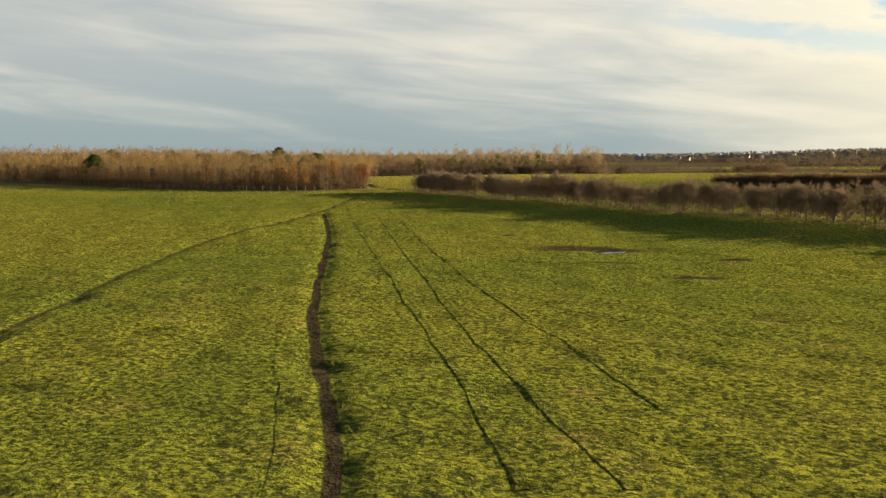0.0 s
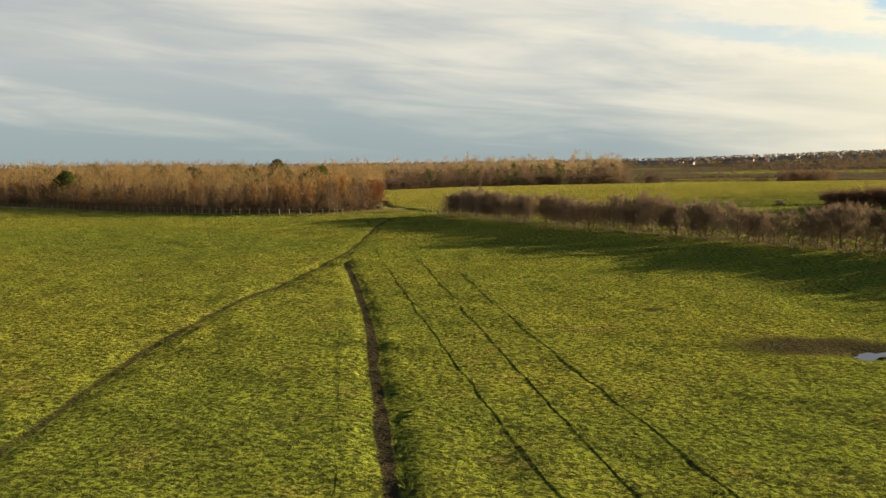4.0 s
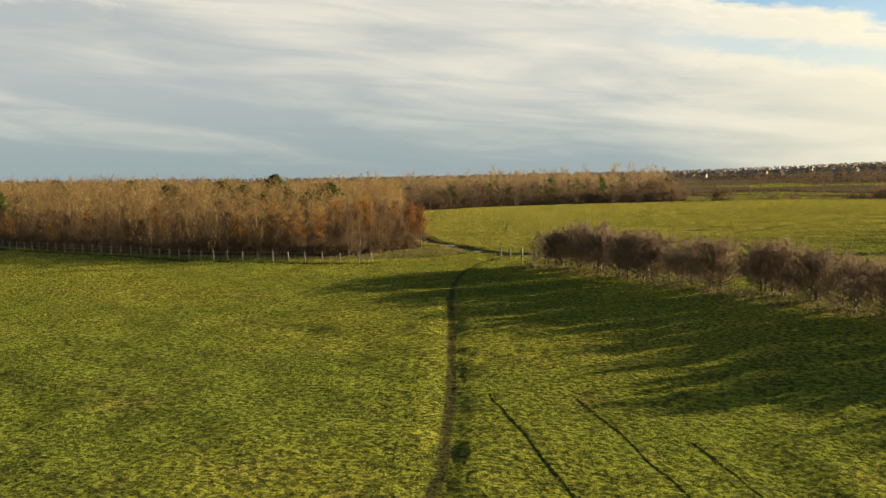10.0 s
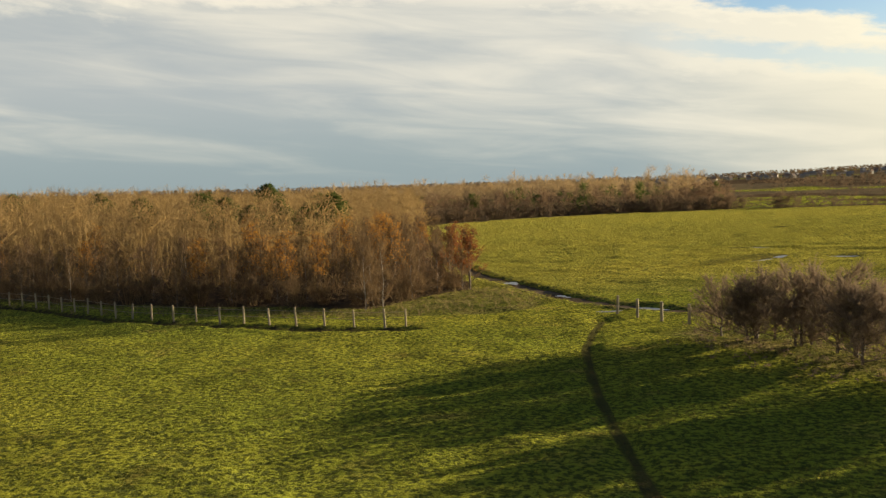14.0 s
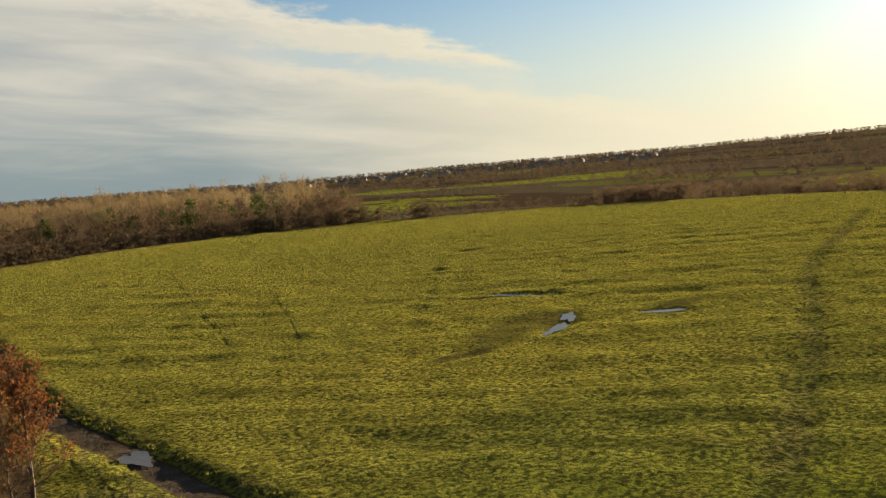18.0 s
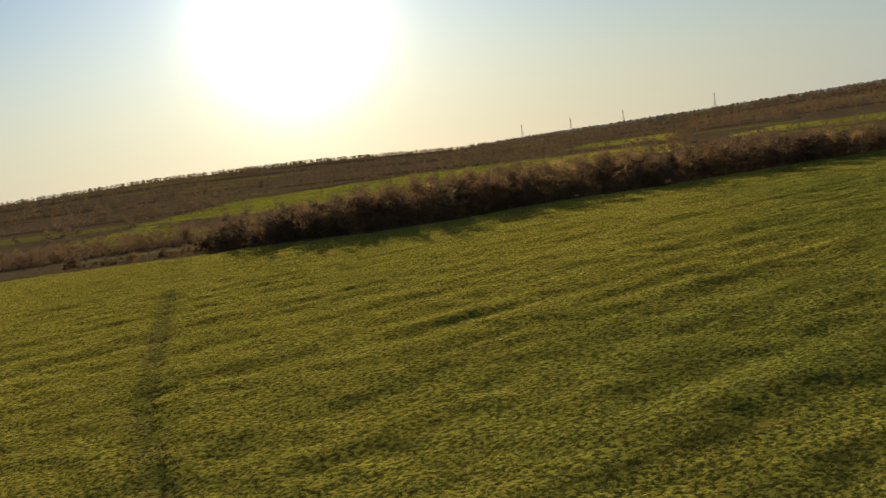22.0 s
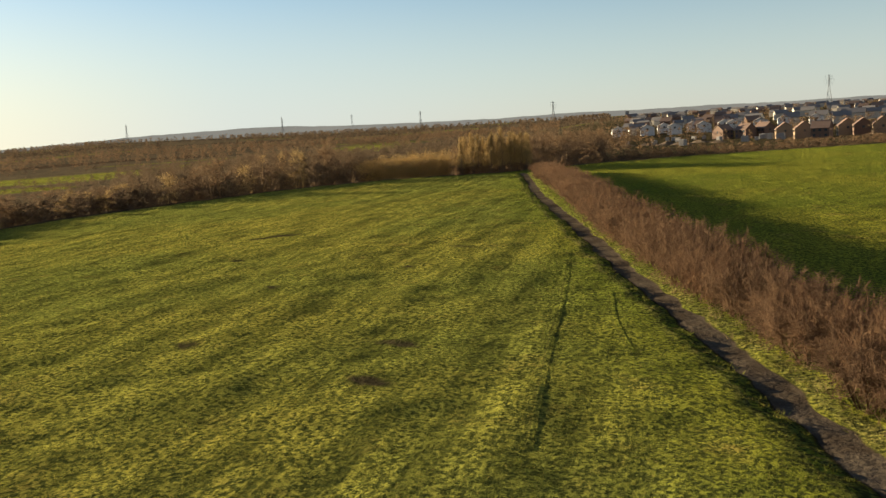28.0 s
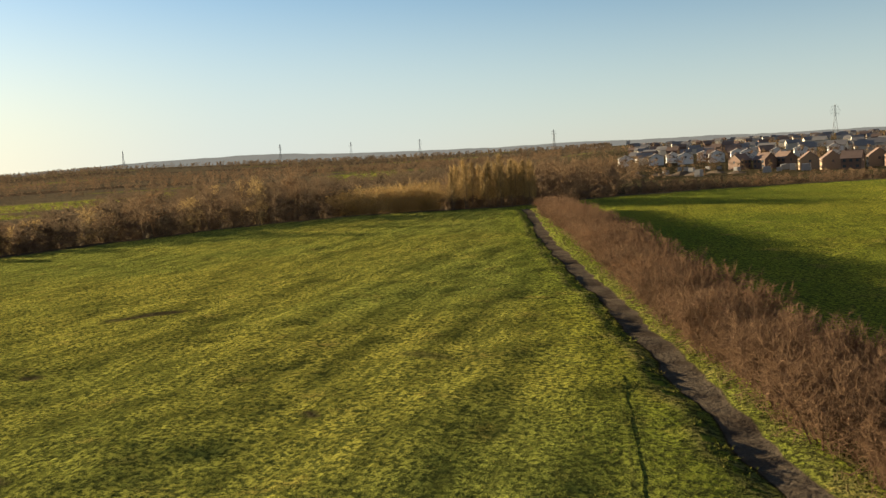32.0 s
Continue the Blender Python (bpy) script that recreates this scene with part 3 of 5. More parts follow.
def mud_at(x, y):
    """How bare and muddy the meadow is at a place."""
    worn = np.zeros_like(x)
    for px, py, rx, ry, turn, s in MUD_SOUTH + MUD_NORTH:
        ca, sa = math.cos(turn), math.sin(turn)
        u, v = (x - px) * ca + (y - py) * sa, -(x - px) * sa + (y - py) * ca
        worn = np.maximum(worn, s * (1 - smooth(np.hypot(u / rx, v / ry), 0.35, 1.1)))
    return worn


mudv = mud_at(Xf, Yf)
saz, sr = polar(Xf, Yf)
mudv = np.maximum(mudv, 0.85 * smooth(saz, 121, 125) * (1 - smooth(saz, 154, 160)) * smooth(gap, 18, 40) * (1 - smooth(sr, 1100, 1800)))
mudv = np.maximum(mudv, 0.85 * (1 - smooth(near_line(Xf, Yf, DITCH), 0.4, 1.2)))
hd = np.minimum(near_line(Xf, Yf, HEDGE_GATE), near_line(Xf, Yf, HEDGE_PATH))
rough = np.maximum(1 - smooth(hd, 1.5, 4.0), np.where(inside(Xf, Yf, [(-17, 212), (-14, 214), (-10, 203), (-14, 195), (-24, 194), (-70, 218), (-70, 225), (-26, 200)]), 0.8, 0))
rough = np.maximum(rough, 0.6 - 0.6 * smooth(near_line(Xf, Yf, TRAIL_FIELD), 0.4, 1.3))
for nm, val in (("scrub", scrub), ("mud", mudv), ("rough", rough)):
    set_attr(me, nm, val)
tagged(new("ground", me), "rolling grass meadow with worn patches reaching wooded hills", "ground", kind="structure")

# ---------------------------------------------------------------- mesh kits
class Kit:
    """Collects triangles and quads (as triangles) for one mesh."""

    def __init__(self):
        self.v, self.f, self.n = [], [], 0

    def add(self, verts, faces):
        verts, faces = np.asarray(verts, float), np.asarray(faces, int)
        if faces.shape[1] == 4:
            faces = np.concatenate([faces[:, [0, 1, 2]], faces[:, [0, 2, 3]]])
        self.v.append(verts)
        self.f.append(faces + self.n)
        self.n += len(verts)

    def tube(self, a, b, ra, rb, sides=5, cap=True):
        a, b = np.asarray(a, float), np.asarray(b, float)
        d = (b - a) / (np.linalg.norm(b - a) + 1e-9)
        u = np.cross(d, (0, 0, 1.0) if abs(d[2]) < 0.9 else (1.0, 0, 0))
        u /= np.linalg.norm(u)
        v = np.cross(d, u)
        t = np.arange(sides) * 2 * np.pi / sides
        ring = np.cos(t)[:, None] * u + np.sin(t)[:, None] * v
        i = np.arange(sides)
        j = (i + 1) % sides
        self.add(np.r_[a + ra * ring, b + rb * ring], np.stack([i, j, j + sides, i + sides], 1))
        if cap:
            self.add(b + rb * ring, np.stack([np.zeros(sides - 2, int), i[1:-1], i[2:]], 1))

    def spikes(self, base, tip, width):
        """Thin triangles from base points to tips."""
        base, tip = np.asarray(base, float), np.asarray(tip, float)
        d = tip - base
        side = np.cross(d, rng.normal(size=d.shape))
        side /= np.linalg.norm(side, axis=1)[:, None] + 1e-9
        w = np.broadcast_to(np.asarray(width, float), (len(base),))[:, None]
        n = len(base)
        self.add(np.stack([base - side * w / 2, base + side * w / 2, tip], 1).reshape(-1, 3), np.arange(3 * n).reshape(-1, 3))

    def box(self, lo, hi, m=None):
        lo, hi = np.asarray(lo, float), np.asarray(hi, float)
        c = np.array([(x, y, z) for z in (0, 1) for y in (0, 1) for x in (0, 1)], float) * (hi - lo) + lo
        if m is not None:
            c = c @ np.asarray(m.to_3x3()).T + np.asarray(m.translation)
        self.add(c, [(0, 2, 3, 1), (4, 5, 7, 6), (0, 1, 5, 4), (2, 6, 7, 3), (0, 4, 6, 2), (1, 3, 7, 5)])

    def mesh(self, name, mat, smooth_shade=False):
        return mesh_of(name, np.concatenate(self.v), np.concatenate(self.f), mat, smooth_shade)


def part(name, kit, mat, parent, label=""):
    """One mesh object under a thing or a part; kit is a Kit or a mesh."""
    ob = new(name, kit.mesh(name, mat) if isinstance(kit, Kit) else kit)
    ob.parent = parent
    return tagged(ob, label)


def empty(name, label, category, group="", kind=""):
    ob = new(name)
    ob.empty_display_size = 0.2
    return tagged(ob, label, category, group, kind)


def unit(v):
    return v / (np.linalg.norm(v, axis=-1, keepdims=True) + 1e-9)


def limbs(kit, twigs, h, lean, n_limbs, low, reach, rise, n_side, n_twig, r0, twig_len, twig_w, sides=5):
    """A trunk with limbs into kit, and branches and twigs into twigs. Returns the twig tips."""
    pts = [np.zeros(3)]
    for i in range(5):
        pts.append(pts[-1] + np.array([rng.normal(0, lean), rng.normal(0, lean), 1.0]) * h * 0.18)
    pts = np.array(pts)
    for i in range(5):
        kit.tube(pts[i], pts[i + 1], r0 * (1 - i / 5.6), r0 * (1 - (i + 1) / 5.6), sides, i == 4)
    tips = []
    for k in range(n_limbs):
        u = low + (0.97 - low) * (k + rng.random()) / n_limbs
        s = u * 5
        i = min(int(s), 4)
        b = pts[i] + (pts[i + 1] - pts[i]) * (s - i)
        a = k * 2.4 + rng.normal(0, 0.4)
        el = rise * (0.6 + 0.7 * u)
        ln = reach * h * (1.05 - 0.65 * u) * rng.uniform(0.75, 1.2)
        d = np.array([math.cos(a) * math.cos(el), math.sin(a) * math.cos(el), math.sin(el)])
        m1 = b + d * ln * 0.5
        e1 = m1 + unit(d + np.array([0, 0, 0.35]) + rng.normal(0, 0.15, 3)) * ln * 0.55
        rr = r0 * 0.36 * (1.1 - 0.7 * u)
        kit.tube(b, m1, rr, rr * 0.65, 4, False)
        kit.tube(m1, e1, rr * 0.65, rr * 0.2, 3, False)
        q = rng.random(n_side) * 0.85 + 0.15
        sb = np.where(q[:, None] < 0.5, b + (m1 - b) * (q[:, None] * 2), m1 + (e1 - m1) * (q[:, None] * 2 - 1))
        sd = unit(d * 0.7 + rng.normal(0, 0.55, (n_side, 3)) + np.array([0, 0, 0.45]))
        sl = ln * rng.uniform(0.22, 0.5, n_side)
        st = sb + sd * sl[:, None]
        twigs.spikes(sb, st, twig_w * 1.9)
        v = rng.random((n_side, n_twig))[..., None] * 0.9 + 0.1
        tb = (sb[:, None] + (st - sb)[:, None] * v).reshape(-1, 3)
        td = unit(np.repeat(sd, n_twig, 0) * 0.8 + rng.normal(0, 0.5, (n_side * n_twig, 3)) + np.array([0, 0, 0.35]))
        te = tb + td * (twig_len * rng.uniform(0.5, 1.2, len(tb)))[:, None]
        twigs.spikes(tb, te, twig_w)
        tips.append(te)
    top = pts[-1] + rng.normal(0, 0.06 * h, (24, 3)) * np.array([1, 1, 0.8])
    twigs.spikes(np.repeat(pts[-1:], 24, 0), top + np.array([0, 0, 0.06 * h]), twig_w)
    return np.concatenate(tips)


def leaves(kit, at, size, n):
    """Small leaf triangles in clumps round the twig tips."""
    p = at[rng.integers(0, len(at), n)] + rng.normal(0, 0.13, (n, 3))
    d = unit(rng.normal(size=(n, 3)) + np.array([0, 0, -0.3]))
    kit.spikes(p, p + d * (size * rng.uniform(0.6, 1.3, n))[:, None], size * 0.8)


def tree(name, label, h, twig, bark=None, leaf=None, n_leaf=0, group="trees of the wood", **kw):
    o = dict(lean=0.05, n_limbs=15, low=0.16, reach=0.30, rise=0.75, n_side=9, n_twig=8, r0=0.02 * h, twig_len=0.10 * h, twig_w=0.028)
    o.update(kw)
    t = empty(name, label, "tree", group)
    a, b = Kit(), Kit()
    tips = limbs(a, b, h, **o)
    part("trunk", a, bark or BARK, t)
    part("crown", b, twig, t)
    if leaf:
        c = Kit()
        leaves(c, tips[tips[:, 2] > h * 0.35], 0.16, n_leaf)
        part("foliage", c, leaf, t, "clinging autumn leaves")
    return t


def shrub(name, label, h, wide, twig, group, stems=8, n_side=15, n_twig=13, leaf=None, n_leaf=0, category="shrub"):
    """A dome of many stems."""
    t = empty(name, label, category, group)
    a, b = Kit(), Kit()
    tips = []
    for k in range(stems):
        an = k * 2.4 + rng.normal(0, 0.3)
        rad = wide * 0.5 * math.sqrt((k + 0.5) / stems)
        root = np.array([math.cos(an) * rad * 0.25, math.sin(an) * rad * 0.25, -0.1])
        mid = np.array([math.cos(an) * rad * 0.6, math.sin(an) * rad * 0.6, h * rng.uniform(0.38, 0.5)])
        end = np.array([math.cos(an) * rad * 1.1, math.sin(an) * rad * 1.1, h * rng.uniform(0.75, 0.95) * (1 - 0.25 * (rad / wide * 2) ** 2)])
        a.tube(root, mid, 0.04, 0.028, 4, False)
        a.tube(mid, end, 0.028, 0.008, 3, False)
        q = rng.random((n_side, 1)) * 0.9 + 0.1
        sb = np.where(q < 0.35, root + (mid - root) * (q / 0.35) * 0.9 + (mid - root) * 0.1, mid + (end - mid) * ((q - 0.35) / 0.65))
        sd = unit(rng.normal(0, 0.75, (n_side, 3)) + np.array([math.cos(an) * 0.35, math.sin(an) * 0.35, 0.0]) + np.c_[np.zeros((n_side, 2)), 0.9 * q - 0.2])
        st = sb + sd * (wide * rng.uniform(0.16, 0.34, n_side))[:, None]
        st[:, 2] = np.maximum(st[:, 2], 0.15)
        b.spikes(sb, st, 0.035)
        v = rng.random((n_side, n_twig))[..., None]
        tb = (sb[:, None] + (st - sb)[:, None] * v).reshape(-1, 3)
        td = unit(np.repeat(sd, n_twig, 0) * 0.5 + rng.normal(0, 0.6, (len(tb), 3)) + np.array([0, 0, 0.3]))
        te = tb + td * (0.17 * h * rng.uniform(0.5, 1.3, len(tb)))[:, None]
        b.spikes(tb, te, 0.026)
        tips.append(te)
    part("trunk", a, twig, t)
    part("crown", b, twig, t)
    if leaf:
        c = Kit()
        leaves(c, np.concatenate(tips), 0.12, n_leaf)
        part("foliage", c, leaf, t, "sparse dry leaves")
    return t


def conifer(name, label, h, group):
    t = empty(name, label, "tree", group)
    a, b = Kit(), Kit()
    a.tube((0, 0, 0), (0, 0, h * 0.95), 0.02 * h, 0.004 * h, 6)
    n = 2300
    u = rng.random(n) ** 0.8
    z = h * (0.30 + 0.66 * u)
    an = rng.random(n) * 2 * np.pi
    lobes = 0.75 + 0.25 * np.sin(an * 3 + u * 9) + rng.normal(0, 0.12, n)
    rad = h * 0.48 * np.sqrt(np.clip(1 - u ** 1.6, 0.02, 1)) * lobes * rng.uniform(0.45, 1.0, n)
    p = np.stack([np.cos(an) * rad, np.sin(an) * rad, z], 1)
    d = unit(np.stack([np.cos(an), np.sin(an), rng.normal(0.35, 0.5, n)], 1) + rng.normal(0, 0.5, (n, 3)))
    b.spikes(p - d * 0.25, p + d * (0.06 * h * rng.uniform(0.6, 1.3, n))[:, None], 0.16)
    part("trunk", a, BARK, t)
    part("crown", b, NEEDLE, t)
    return t


def sow(poly, gap_m, tries, keep=None):
    """Random places inside a polygon, no closer than gap_m."""
    p = np.array(poly)
    lo, hi = p.min(0), p.max(0)
    got, cells = [], {}
    for x, y in rng.uniform(lo, hi, (tries, 2)):
        if not inside(np.array([x]), np.array([y]), poly)[0] or (keep and not keep(x, y)):
            continue
        c = (int(x // gap_m), int(y // gap_m))
        if any(math.hypot(x - a, y - b) < gap_m for i in (-1, 0, 1) for j in (-1, 0, 1) for a, b in cells.get((c[0] + i, c[1] + j), ())):
            continue
        cells.setdefault(c, []).append((x, y))
        got.append((x, y))
    return got


def stand(kinds, x, y, scale=None, sink_m=0.08):
    """A copy of one of the kinds, turned and scaled, on the ground."""
    src = kinds[int(rng.integers(len(kinds)))]
    s = scale or rng.uniform(0.85, 1.15)
    src.scale = (1, 1, 1)
    ob = copy_thing(src, pose(x, y, gz(x, y) - sink_m, 0, 0, rng.uniform(0, 360)))
    ob.scale = (s, s, s * rng.uniform(0.93, 1.07))
    return ob


def drop(*kinds):
    """Takes the pattern pieces away again."""
    for src in kinds:
        for o in (*src.children_recursive, src):
            bpy.data.objects.remove(o)


# ---------------------------------------------------------------- trails, path and puddles
def strip(name, label, category, line, half, low, kind_attr="mud", strength=1.0, wobble=0.3, verge=1.25, lift=0.0, under=None):
    """A worn hollow along a line: bare in the middle, running out under the grass at both sides."""
    q = along(line, 0.35)
    d = unit(np.gradient(q, axis=0))
    nrm = np.stack([-d[:, 1], d[:, 0]], 1)
    s_ = np.arange(len(q)) * 0.35
    seed = len(label)
    wl = half * (1 + wobble * 2 * vnoise(s_, s_ * 0 + 3.3, 2.6, seed) + wobble * vnoise(s_, s_ * 0 + 9.1, 0.9, seed))
    wr = half * (1 + wobble * 2 * vnoise(s_, s_ * 0 + 7.7, 2.6, seed + 5) + wobble * vnoise(s_, s_ * 0 + 1.1, 0.9, seed + 5))
    kk = np.array([-1.0, -0.75, -0.5, -0.32, -0.22, -0.12, 0.0, 0.12, 0.22, 0.32, 0.5, 0.75, 1.0])
    rows, bare = [], []
    for u in kk:
        wide = np.where(u < 0, wl, wr)
        off = u * (wide + verge)
        p = q + nrm * off[:, None]
        worn = 1 - smooth(np.abs(off), wide * 0.45, wide * 1.2)
        deep = 1 - smooth(np.abs(off), wide * 0.7, wide + verge * 0.5)
        z = sheet_z(p[:, 0], p[:, 1]) * (1 - 0.5 * deep) + 0.5 * deep * sheet_z(q[:, 0], q[:, 1])
        rows.append(np.c_[p, z - low * deep - (-0.012, -0.008, 0.03)[(abs(u) > 0.6) + (abs(u) > 0.9)] + lift])
        bare.append(worn * strength)
    V = np.stack(rows, 1)
    if under:
        V[..., 2] -= 0.45 * (1 - smooth(near_line(V[..., 0], V[..., 1], under), 0.3, 0.75))
    for px, py, rx, ry, turn, seed in PUDDLES:
        wet = np.hypot(V[..., 0] - px, V[..., 1] - py) < rx + 0.4
        V[..., 2] = np.where(wet, np.minimum(V[..., 2], float(terrain(px, py)) - 0.20), V[..., 2])
    n = len(kk)
    i = np.arange(len(q) * n).reshape(len(q), n)
    F = np.stack([i[:-1, :-1], i[1:, :-1], i[1:, 1:], i[:-1, 1:]], -1).reshape(-1, 4)
    me = mesh_of(name, V.reshape(-1, 3), F, GROUND, True)
    set_attr(me, kind_attr, np.stack(bare, 1).ravel())
    if kind_attr == "gravel":
        set_attr(me, "rough", np.tile(0.7 * smooth(np.abs(kk), 0.2, 0.5) * (1 - smooth(np.abs(kk), 0.75, 1.0)), len(q)))
    return tagged(new(name, me), label, category, kind="structure")


strip("footpath_main", "dark trodden mud footpath worn into the grass", "path", TRAIL_MAIN, 0.30, 0.08, strength=0.95, under=TRAIL_CROSS)
strip("footpath_cross", "narrow worn footpath crossing the meadow to the posts", "path", TRAIL_CROSS, 0.34, 0.07, strength=0.60, under=PATH)
strip("gravel_path", "muddy gravel path running along the bare hedge", "path", PATH, 0.86, 0.15, "gravel", 1.0, 0.3)
for line in WHEEL:
    strip("wheel_rut", "thin wheel rut pressed into the meadow grass", "track", line, 0.09, 0.0, strength=0.40, wobble=0.9, verge=0.18, lift=0.012)


def puddle(x, y, rx, ry, turn, seed):
    n = 48
    a = np.arange(n) * 2 * np.pi / n
    r = 1 + 0.28 * np.sin(2 * a + seed * 1.7) * 0.6 + 0.22 * np.sin(3 * a + seed * 2.9) + 0.12 * np.sin(5 * a + seed) + 0.08 * np.sin(9 * a + seed * 3.1)
    u, v = np.cos(a) * r * rx, np.sin(a) * r * ry
    ca, sa = math.cos(turn), math.sin(turn)
    px, py = x + u * ca - v * sa, y + u * sa + v * ca
    z = float(terrain(x, y)) - 0.13
    V = np.r_[np.c_[x + (px - x) * 1.05, y + (py - y) * 1.05, np.full(n, z)], [[x, y, z]]]
    i = np.arange(n)
    F = np.stack([np.full(n, n), i, (i + 1) % n], 1)
    tagged(new("puddle", mesh_of("puddle", V, F, WATER)), "shallow muddy puddle of standing water reflecting the sky", "puddle", "puddles", "structure")


for spec in PUDDLES:
    puddle(*spec)

# ---------------------------------------------------------------- fence and posts
def post_mesh(h, r):
    k = Kit()
    n = 8
    a = np.arange(n) * 2 * np.pi / n
    ring = np.c_[np.cos(a) * r, np.sin(a) * r]
    lv = [(-0.4, 1.0), (h * 0.5, 0.97), (h - 0.03, 0.95), (h, 0.72)]
    V = np.concatenate([np.c_[ring * s, np.full(n, z)] for z, s in lv])
    i = np.arange(n)
    j = (i + 1) % n
    for q in range(3):
        k.add(V, np.stack([i + q * n, j + q * n, j + (q + 1) * n, i + (q + 1) * n], 1))
    k.add(V[-n:], np.stack([np.zeros(n - 2, int), i[1:-1], i[2:]], 1))
    return k.mesh("post", POST)


fence = empty("post_fence", "old timber post and wire fence in front of the wood", "fence")
shared = post_mesh(1.18, 0.075)
spots = along(FENCE, 2.15)
for x, y in spots:
    p = new("post", shared)
    p.parent = fence
    p.matrix_basis = pose(x, y, gz(x, y), rng.normal(0, 2.5), rng.normal(0, 2.5), rng.uniform(0, 90)) @ Matrix.Diagonal((1, 1, rng.uniform(0.94, 1.06), 1))
for hgt in (0.52, 0.98):
    k = Kit()
    for (ax, ay), (bx, by) in zip(spots[:-1], spots[1:]):
        k.tube((ax, ay, gz(ax, ay) + hgt), (bx, by, gz(bx, by) + hgt), 0.016, 0.016, 4, False)
    part("rail", k, POST, fence)
shared = post_mesh(1.25, 0.10)
for x, y in ((-8.2, 191.0), (-7.3, 188.9), (-6.2, 186.9), (-5.0, 184.9)):
    p = tagged(new("barrier_post", shared), "stout upright timber post beside the muddy path", "post", "posts at the path")
    p.matrix_basis = pose(x, y, gz(x, y), rng.normal(0, 1.5), rng.normal(0, 1.5), rng.uniform(0, 90))

# ---------------------------------------------------------------- hedges
kinds = [shrub("hedge_shrub", "bare reddish-brown thorn bush in the dense hedge beside the path", h, w_, TWIG_HEDGE, "bushes of the path hedge", 8, 17, 15)
         for i, (h, w_) in enumerate(((2.5, 3.4), (2.2, 3.2), (2.8, 3.6), (2.3, 3.0), (2.6, 3.3)))]
for x, y in along(HEDGE_PATH, 1.35):
    for side in (-1.25, 0.0, 1.25):
        stand(kinds, x + side * 0.46 + rng.normal(0, 0.35), y + side * 0.89 + rng.normal(0, 0.35), rng.uniform(0.80, 1.10))
drop(*kinds)
thorn = [tree("hawthorn_tree", "bare grey-brown hawthorn with a low rounded crown in the field hedge", h, TWIG_THORN, group="hawthorns of the field hedge", lean=0.12, n_limbs=22, low=0.07, reach=0.74, rise=0.45,
              n_side=12, n_twig=9, r0=0.075, twig_len=0.50, twig_w=0.026) for h in (3.3, 3.0, 3.6, 3.1)]
for x, y in along(HEDGE_GATE, 0.98):
    stand(thorn, x + rng.normal(0, 0.7), y + rng.normal(0, 0.7), rng.uniform(0.86, 1.12) * (1.03 if vnoise(x, y, 9.0, 41) > -0.05 else 0.92))
drop(*thorn)

# ---------------------------------------------------------------- the wood
bare = [tree("bare_tree", "slender bare tree with fine brown twigs", h, TWIG, r0=0.011 * h, reach=r, low=0.06, n_limbs=19, n_twig=6) for h, r in ((7.2, 0.26), (6.6, 0.30), (7.8, 0.24), (6.0, 0.28), (7.0, 0.25))]
birch = [tree("birch_tree", "bare birch with a pale slender trunk", h, TWIG, BIRCH, r0=0.008 * h, reach=0.26, low=0.05, n_limbs=20) for h in (7.4, 6.4)]
gold = [tree("autumn_tree", "tree still holding orange autumn leaves", h, TWIG, leaf=LEAF_ORANGE, n_leaf=800, r0=0.012 * h) for h in (7.6, 6.8)]
russet = [tree("russet_tree", "small oak holding russet dead leaves", 6.2, TWIG, leaf=LEAF_RED, n_leaf=2000, reach=0.30)]
pines = [conifer("pine_tree", "dark green pine above the bare wood", h, "pines of the wood") for h in (7.6, 7.0, 8.2)]


def edge_dist(x, y):
    return float(near_line(np.array([x]), np.array([y]), WOOD[-1:] + WOOD[:9])[0])


for x, y in sow(WOOD, 2.0, 9000, lambda x, y: edge_dist(x, y) < 14 and y < 290):
    r = rng.random()
    stand(bare if r < 0.80 else birch if r < 0.94 else gold, x, y, rng.uniform(0.57, 0.80))
for x, y in ((-17.5, 212.5), (-19, 215.5)):
    stand(russet, x, y, 0.86)
for x, y in ((-33, 206), (-36, 212), (-31, 211), (-29.5, 218), (-24, 208), (-27.5, 246), (-50, 272), (-93, 330), (-38, 216), (-26, 222), (-60, 236)):
    stand(gold, x, y, 0.84)
stand(birch, -25.8, 198.6, 0.95)
stand(birch, -24.6, 200.2, 0.85)
for x, y in ((-66, 304), (-58, 293), (-52, 286), (-46, 280), (-40, 272), (-36, 266), (-62, 310), (-48, 290), (-90, 345), (-98, 262), (-110, 300), (-75, 300)):
    stand(pines, x, y, rng.uniform(1.0, 1.2))
for x, y in ((-70, 322), (-86, 334), (-102, 352), (-120, 345), (-132, 372), (-146, 362), (-112, 385), (-78, 360), (-60, 345), (-52, 372), (-46, 352), (-138, 398), (-160, 405)):
    stand(pines, x, y, rng.uniform(1.15, 1.38))
under = [shrub("wood_shrub", "bare brown undergrowth at the wood's edge", 2.4, 2.8, TWIG, "undergrowth of the wood", 7, 12, 12) for q in range(2)]
for x, y in along(WOOD[:7], 1.3):
    stand(under, x - 0.6 + rng.normal(0, 0.7), y + 1.6 + rng.normal(0, 0.8), rng.uniform(0.6, 1.15))
drop(*under)
drop(*bare, *birch, *gold, *russet, *pines)


